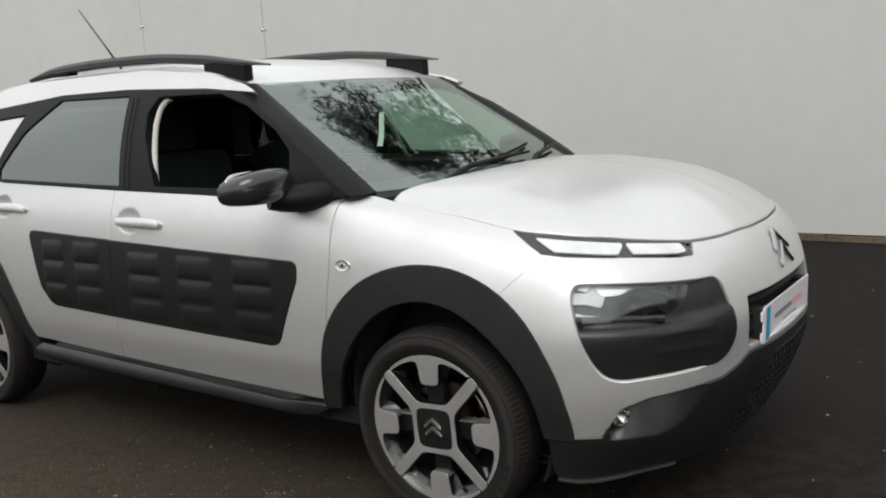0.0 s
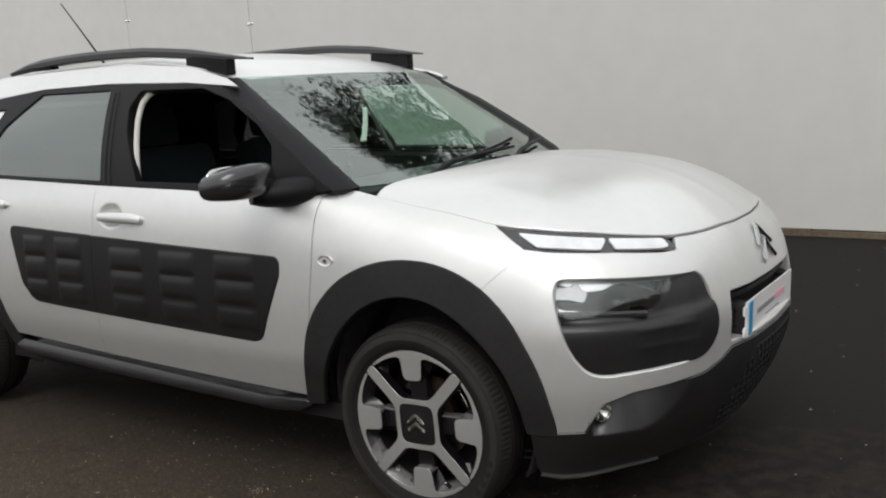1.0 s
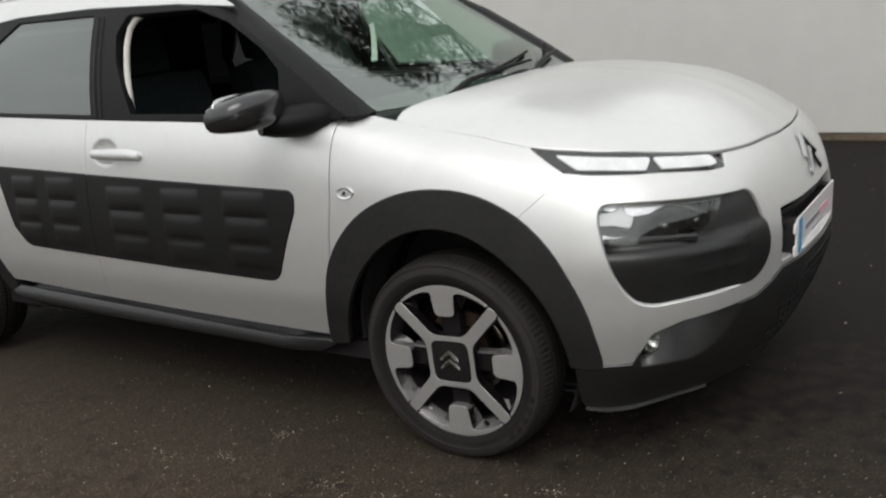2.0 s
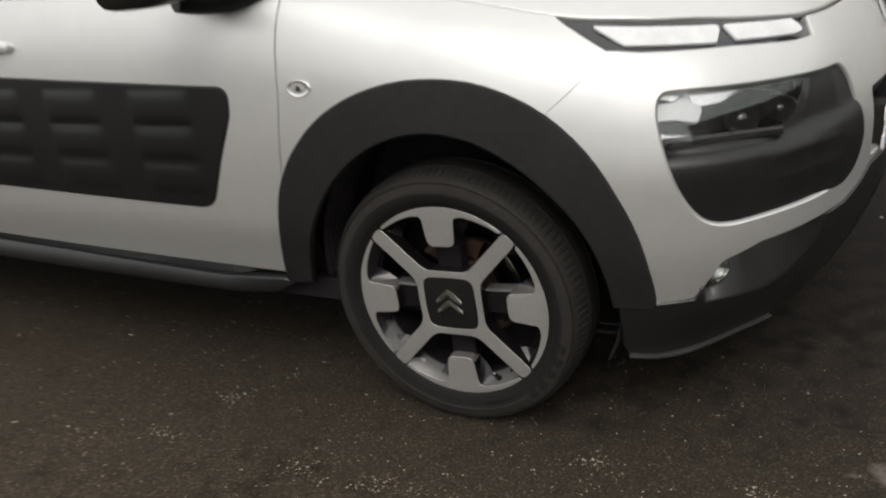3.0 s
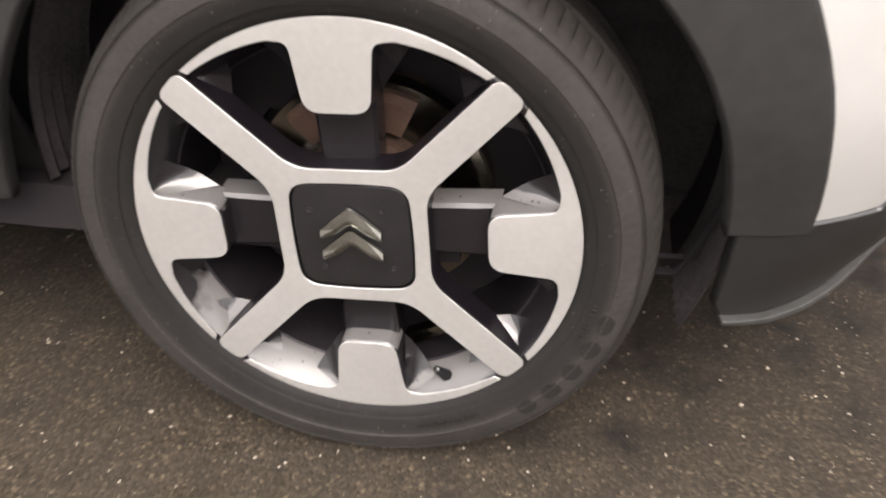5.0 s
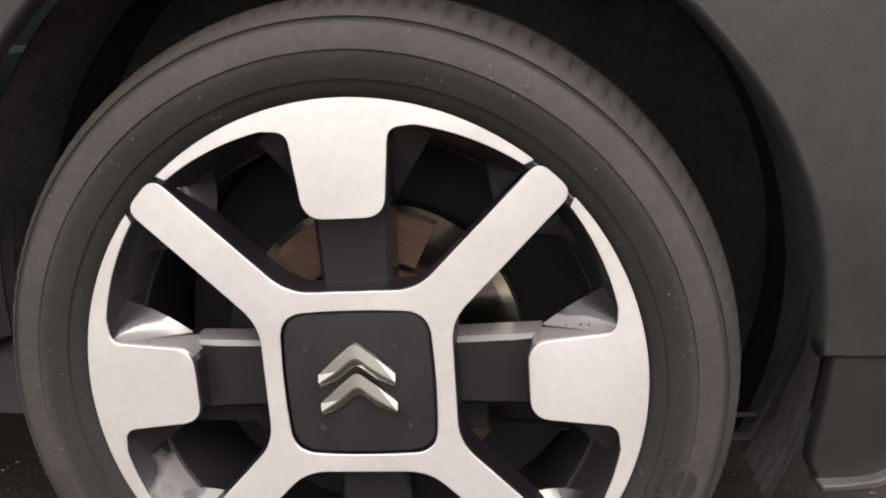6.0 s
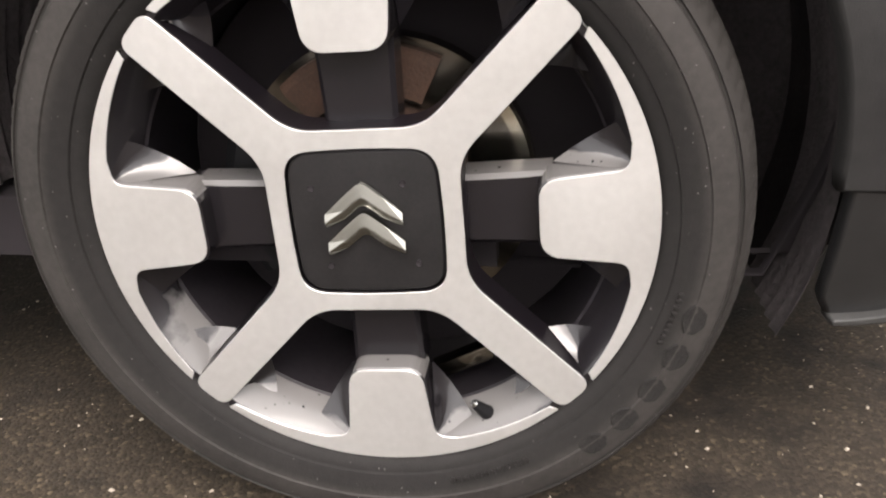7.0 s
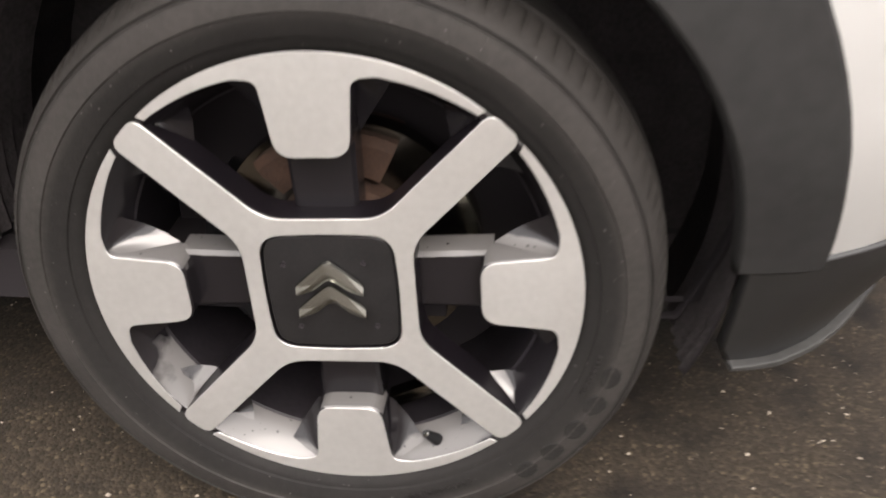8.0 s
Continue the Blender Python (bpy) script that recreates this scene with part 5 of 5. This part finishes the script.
# roof rails, aerial, wipers, cowl
for far in (False, True):
    f = pose(0, 0, 0.014) @ FLIP if far else Matrix()
    line = [(-2.40, 1.502), (-2.16, 1.525), (-1.82, 1.534), (-1.46, 1.528), (-1.19, 1.506), (-0.957, 1.478), (-0.845, 1.464)]
    pts = curve(line, 40)
    bm = bmesh.new()
    rows = []
    for i, (x, z) in enumerate(pts):
        t = i / (len(pts) - 1)
        w = 0.030 * min(1, 0.30 + 6 * min(t, 1 - t))
        h = 0.0185 * min(1, 0.18 + 4 * min(t, 1 - t))
        y = -0.56 + 0.03 * (2 * t - 1) ** 2
        rows.append([bm.verts.new((x, y + a * w, z + b * h)) for a, b in ((-1, -0.7), (-1, 0.3), (-0.6, 1), (0.6, 1), (1, 0.3), (1, -0.7), (0.5, -1), (-0.5, -1))])
    for p, q in zip(rows, rows[1:]):
        for k in range(8):
            bm.faces.new((p[k], p[(k + 1) % 8], q[(k + 1) % 8], q[k]))
    bm.faces.new(rows[0])
    bm.faces.new(rows[-1][::-1])
    rail = part("roof_rail", bm, RAIL_GREY, car, "dark grey arched roof rail", m=f)
    for x0, x1, z0, z1 in ((-2.33, -2.02, 1.44, 1.53), (-1.15, -0.93, 1.40, 1.49)):
        bm = bmesh.new()
        box(bm, (x0, -0.577, z0), (x1, -0.53, z1), 0.01)
        for v in bm.verts:
            if v.co.z > (z0 + z1) / 2:
                v.co.z = float(np.interp(v.co.x, [p[0] for p in pts], [p[1] for p in pts])) - 0.006
            else:
                v.co.z = float(roof([v.co.x], [v.co.y])[0, 2]) - (0.020 if far else 0.0)
        part("rail_foot", bm, SATIN, rail)
bm = bmesh.new()
tube(bm, [(-2.395, 0, 1.482), (-2.44, 0, 1.545), (-2.57, 0, 1.688), (-2.748, 0, 1.876)], [0.013, 0.007, 0.004, 0.0028], 8)
lump(bm, (-2.39, 0, 1.485), (0.045, 0.024, 0.02), 2.2, 16)
part("aerial", bm, SATIN, car, "thin black roof aerial")


def cowl_surface(x, y):
    x, y = np.asarray(x, float), np.asarray(y, float)
    return np.stack([x, y, top(x, y)[:, 2] - 0.030 - 0.10 * np.clip(-0.2 - x, 0, 1)], 1)


sheet("cowl", car, SATIN, [(-0.165, -0.70), (-0.185, -0.60), (-0.13, -0.3), (-0.115, 0.0), (-0.13, 0.3), (-0.185, 0.60), (-0.165, 0.70), (-0.38, 0.70), (-0.30, 0.4), (-0.24, 0.0), (-0.28, -0.4), (-0.36, -0.70)], cowl_surface, step=0.04, hint=(0, 0, 1), flange=0.02)
for y0, y1 in ((-0.42, 0.20), (0.08, 0.62)):
    bm = bmesh.new()
    base = screen([y0], [1.030])[0] + np.array([0.03, 0, -0.005])
    p = [tuple(base)] + [tuple(screen([y0 + (y1 - y0) * t], [1.036 + 0.025 * t + 0.008 * math.sin(t * 3)])[0] + np.array([0.022, 0, 0.012])) for t in (0.25, 0.5, 0.75, 1.0)]
    tube(bm, p, [0.012, 0.010, 0.008, 0.007, 0.005], 8)
    wiper = part("wiper", bm, SATIN, car, "black windscreen wiper")
    bm = bmesh.new()
    p = [tuple(screen([y0 + 0.12 + (y1 - y0) * t], [1.045 + 0.045 * t])[0] + np.array([0.010, 0, 0.008])) for t in np.linspace(0, 1, 8)]
    tube(bm, p, 0.006, 6)
    part("wiper_blade", bm, DARK, wiper)

for far in (False, True):
    for x0, x1 in ((-1.385, -1.454), (-1.413, -1.479)):
        bm = bmesh.new()
        tube(bm, [Vector(house([x0 + (x1 - x0) * t], [1.041 + 0.336 * t])[0]) + Vector((0, -0.004, 0)) for t in np.linspace(0, 1, 6)], 0.006, 6)
        part("window_channel", bm, SATIN, car, m=FLIP if far else None)

# inside of the car
bm = bmesh.new()
box(bm, (-2.9, -0.74, 0.24), (0.1, 0.74, 0.30))
part("cabin_floor", bm, DARK, car)
bm = bmesh.new()
box(bm, (0.10, -0.52, 0.205), (0.60, 0.52, 0.25), 0.02)
box(bm, (-0.50, -0.54, 0.15), (0.12, 0.54, 0.25), 0.02)
part("undertray", bm, DARK, car)
bm = bmesh.new()
box(bm, (-0.80, -0.70, 0.72), (-0.30, 0.70, 0.985), 0.06)
dash = part("dashboard", bm, DASH, car, "dark grey dashboard")
bm = bmesh.new()
lathe(bm, [(0.175 + 0.014 * math.cos(a), 0.014 * math.sin(a)) for a in np.linspace(0, 2 * math.pi, 9)[:-1]], 32, closed=True)
box(bm, (-0.16, -0.01, -0.02), (0.16, 0.012, 0.02), 0.005)
part("steering_wheel", bm, DASH, dash, m=pose(-0.86, -0.36, 0.93, 0, 0, 90) @ pose(0, 0, 0, 25, 0, 0))


def seat(x, y, width, rows=1):
    bm = bmesh.new()
    box(bm, (x - 0.26, y - width / 2, 0.40), (x + 0.26, y + width / 2, 0.56), 0.05)
    s = part("car_seat", bm, FABRIC, car, "dark fabric car seat")
    bm = bmesh.new()
    box(bm, (-0.08, -width / 2 + 0.01, 0.0), (0.08, width / 2 - 0.01, 0.66), 0.05)
    part("seat_back", bm, FABRIC, s, m=pose(x - 0.24, y, 0.50, 0, -16, 0))
    for k in range(rows):
        bm = bmesh.new()
        box(bm, (-0.05, -0.13, 0.0), (0.05, 0.13, 0.18), 0.045)
        yy = y + (k - (rows - 1) / 2) * 0.42
        part("headrest", bm, FABRIC, s, m=pose(x - 0.44, yy, 1.14, 0, -10, 0))


for args in ((-1.22, -0.37, 0.52), (-1.22, 0.37, 0.52), (-2.08, 0.0, 1.20, 3)):
    seat(*args)
sheet("screen_header", car, SATIN, [(-0.565, 1.40), (0.565, 1.40), (0.57, 1.375), (-0.57, 1.375)], lambda y, z: screen(y, z) - np.array([0.005, 0, 0.005]), step=0.05, hint=(1, 0, 1), flange=0.03, label="black band along the top of the windscreen")
sheet("roof_lining", car, LINING, [(-0.98, -0.55), (-0.90, 0), (-0.98, 0.55), (-1.2, 0.58), (-2.2, 0.585), (-2.9, 0.54), (-2.9, -0.54), (-2.2, -0.585), (-1.2, -0.58)], lambda x, y: roof(x, y) - np.array([0, 0, 0.075]), step=0.15, hint=(0, 0, 1), flange=0.004)
for far in (False, True):
    bm = bmesh.new()
    z = np.r_[np.linspace(1.018, 1.31, 8), np.linspace(1.33, 1.376, 8)]
    strip = [Vector(house([np.interp(h, [1.018, 1.183, 1.281, 1.33, 1.36, 1.376], [-1.243, -1.301, -1.329, -1.328, -1.307, -1.267])], [h])[0]) + Vector((0, 0.028, 0)) for h in z]
    tube(bm, strip, 0.011, 8)
    part("door_seal", bm, SEAL, car, "pale rubber door seal", m=FLIP if far else None)
    door_card = sheet("door_lining", car, FABRIC, [(-0.45, 0.45), (-1.5, 0.45), (-1.5, 1.0), (-0.45, 1.0)], sunk(body, 0.09), step=0.1, far=far, flange=0.01)
    rear_card = sheet("door_lining", car, FABRIC, [(-1.6, 0.45), (-3.0, 0.45), (-3.0, 1.0), (-1.6, 1.0)], sunk(body, 0.09), step=0.1, far=far, flange=0.01)
bm = bmesh.new()
box(bm, (-3.05, -0.66, 0.5), (-2.97, 0.66, 1.35), 0.02)
part("tailgate_lining", bm, FABRIC, car)
for y0, y1 in ((-0.535, -0.520), (0.520, 0.535)):
    bm = bmesh.new()
    box(bm, (-2.96, y0, 0.95), (-2.26, y1, 1.415), 0.004)
    part("quarter_lining", bm, FABRIC, car)
# a strip of paper that curls along the inside of the glass
bm = bmesh.new()
for side in (0, 1):
    last = None
    for k in range(9):
        t = k / 8
        y, z = -0.203 - 0.226 * t, 1.270 - 0.113 * t
        p = [Vector(screen([y + d], [z])[0]) + Vector((-0.012 - 0.0012 * side, 0, -0.006)) for d in (-0.012, 0.012)]
        row = [bm.verts.new(q) for q in p]
        if last:
            bm.faces.new((last[0], last[1], row[1], row[0]))
        last = row
part("windscreen_ticket", bm, PAPER, car, "narrow paper ticket behind the windscreen")
tail = bmesh.new()
box(tail, (-3.335, -0.60, 0.45), (-3.08, 0.60, 1.08), 0.09)
part("tailgate", tail, SILVER, car, "silver tailgate")


# ---- the wall behind: panels, joints, screws, base board ----
joints = [-40.0, -8.92, -6.51, 25.0]
for a, b in zip(joints, joints[1:]):
    bm = bmesh.new()
    box(bm, (a + 0.005, 0, 0.055), (b - 0.005, 0.05, 3.45))
    part("wall_panel", bm, WALL, wall, smooth=False)
bm = bmesh.new()
box(bm, (-40, 0.045, 0.0), (25, 0.15, 3.45))
part("wall_core", bm, JOINT, wall, smooth=False)
for x, zs_ in ((-8.92, (0.6, 1.55, 2.47)), (-6.51, (0.6, 1.4, 2.21))):
    for z in zs_:
        for dx in (-0.03, 0.03):
            bm = bmesh.new()
            lathe(bm, [(0.0, -0.010), (0.014, -0.008), (0.020, 0.0)], 12)
            part("screw", bm, CHROME, wall, m=pose(x + dx, 0, z))
bm = bmesh.new()
x = -40.0
r = random.Random(3)
while x < 25:
    w = r.uniform(0.5, 2.2)
    box(bm, (x, -0.03 - r.uniform(0, 0.02), 0.0), (x + w, 0.04, 0.042 + r.uniform(-0.014, 0.012)))
    x += w
tagged(part("base_board", bm, BASE_STRIP, wall, "rough brown base board under the wall", smooth=False), kind="stuff")
bm = bmesh.new()
for x0, x1, y0, y1 in ((-45, 12.2, -14.2, -14.0), (-45.2, -45, -14.2, 4.6)):
    box(bm, (x0, y0, 0), (x1, y1, 2.2))
tagged(part("wall_south", bm, WALL, None, smooth=False), "plain pale yard walls round the tarmac", "wall", kind="structure")
# unseen brown wall, added so the car's nose mirrors something darker
ADDED_WALL = material("weathered_boards", (0.15, 0.125, 0.105), 0.8, vary=0.35, scale=3, bump=0.4, bump_scale=40)
bm = bmesh.new()
box(bm, (12.0, -14.2, 0), (12.2, 4.6, 3.4))
tagged(part("wall_east", bm, ADDED_WALL, None, smooth=False), "tall unseen brown wall added to darken the car's nose", "wall", kind="structure")


# ---- trees behind the wall, seen mirrored in the windscreen ----
BARK = material("grey_brown_bark", (0.07, 0.055, 0.042), 0.9, vary=0.35, scale=6, bump=0.8, bump_scale=30)
LEAF = material("dull_green_leaf", (0.040, 0.062, 0.030), 0.55, vary=0.45, scale=1.2)


def tree(x, y, height, spread, seed, leaves):
    r = random.Random(seed)
    t = thing("tree", "leafy broad tree standing behind the yard wall", "tree", (x, y, 0))
    bm = bmesh.new()
    trunk = [(0, 0, 0), (0.1, 0.05, height * 0.25), (-0.05, 0.1, height * 0.5), (0.1, 0.0, height * 0.8), (0.05, 0.1, height * 0.97)]
    tube(bm, trunk, [0.22, 0.18, 0.13, 0.06, 0.02], 9)
    tips = []
    for k in range(34):
        h = height * r.uniform(0.40, 0.94)
        a = r.uniform(0, 6.28)
        reach = spread * (1.15 - h / height) * r.uniform(0.6, 1.1) + 0.5
        p0 = Vector((0, 0, h))
        p1 = p0 + Vector((math.cos(a) * reach * 0.5, math.sin(a) * reach * 0.5, reach * 0.25))
        p2 = p0 + Vector((math.cos(a + 0.2) * reach, math.sin(a + 0.2) * reach, reach * r.uniform(0.1, 0.5)))
        tube(bm, [p0, p1, p2], [0.055, 0.03, 0.012], 6)
        for _ in range(7):
            s = r.uniform(0.35, 1.0)
            q = p0.lerp(p2, s)
            e = q + Vector((r.gauss(0, 0.45), r.gauss(0, 0.45), r.gauss(0.1, 0.35)))
            tube(bm, [q, e], [0.014, 0.005], 4)
            tips.append(e)
            tips.append(q.lerp(e, 0.5))
    part("trunk", bm, BARK, t, "bare grey-brown trunk and limbs")
    vs, fs = [], []
    for i in range(leaves):
        c = r.choice(tips) + Vector((r.gauss(0, 0.22), r.gauss(0, 0.22), r.gauss(0, 0.18)))
        a = Euler((r.uniform(-1, 1), r.uniform(-1, 1), r.uniform(0, 6.28))).to_matrix()
        s = r.uniform(0.045, 0.085)
        for p in ((-s, 0, 0), (0, -s * 0.5, s * 0.1), (s, 0, 0), (0, s * 0.5, s * 0.1)):
            vs.append(c + a @ Vector(p))
        fs.append((4 * i, 4 * i + 1, 4 * i + 2, 4 * i + 3))
    crown = link_mesh("crown", vs, fs, LEAF, t, "uneven crown of small dull green leaves")
    tagged(crown, kind="stuff")
    return t


tree(-3.4, 9.3, 12.6, 2.1, 11, 15000)

# ---- loose grit on the tarmac ----
GRIT = material("pale_grit", (0.26, 0.225, 0.18), 0.8, vary=0.5, scale=60)


def grit(name, count, x0, x1, y0, y1, lo, hi, seed, clumps=()):
    r = random.Random(seed)
    vs, fs = [], []
    for i in range(count):
        if clumps and r.random() < 0.2:
            cx, cy, sx, sy = r.choice(clumps)
            x, y = r.gauss(cx, sx), r.gauss(cy, sy)
        else:
            x, y = r.uniform(x0, x1), r.uniform(y0, y1)
        s = lo * (hi / lo) ** (r.random() ** 2.2)
        a = r.uniform(0, 6.28)
        c, d = math.cos(a), math.sin(a)
        k = len(vs)
        w = r.uniform(0.55, 1.0)
        for px, py, pz in ((-s, -s * w, 0), (s, -s * w, 0), (s * 0.8, s * w, 0), (-s * 0.9, s * w * 0.8, 0), (-s * 0.4, -s * w * 0.3, s * 0.8), (s * 0.5, s * w * 0.2, s * 0.7)):
            vs.append((x + px * c - py * d, y + px * d + py * c, pz - 0.0003))
        for f in ((0, 1, 4), (1, 5, 4), (1, 2, 5), (2, 3, 5), (3, 4, 5), (3, 0, 4)):
            fs.append(tuple(k + j for j in f))
    ob = link_mesh(name, vs, fs, GRIT)
    return tagged(ob, "pale loose grit scattered on the tarmac", "grit", kind="stuff")


CLUMPS = [(-0.27, -1.10, 0.035, 0.016), (-0.08, -1.10, 0.04, 0.016), (0.0, -1.08, 0.05, 0.012), (-0.89, -1.16, 0.06, 0.02), (-0.71, -1.095, 0.04, 0.015), (0.34, -0.88, 0.03, 0.015), (0.68, -0.87, 0.03, 0.015), (-0.63, -0.90, 0.02, 0.015), (0.93, -0.65, 0.07, 0.05), (0.75, -1.1, 0.25, 0.15), (0.45, -1.0, 0.3, 0.1), (0.55, -0.95, 0.2, 0.12), (0.35, -1.05, 0.25, 0.1)]
grit("grit", 6000, -1.9, 1.9, -2.3, -0.35, 0.0007, 0.0030, 5, CLUMPS)
grit("grit", 900, -4.0, 4.0, -3.5, 4.2, 0.002, 0.006, 6)
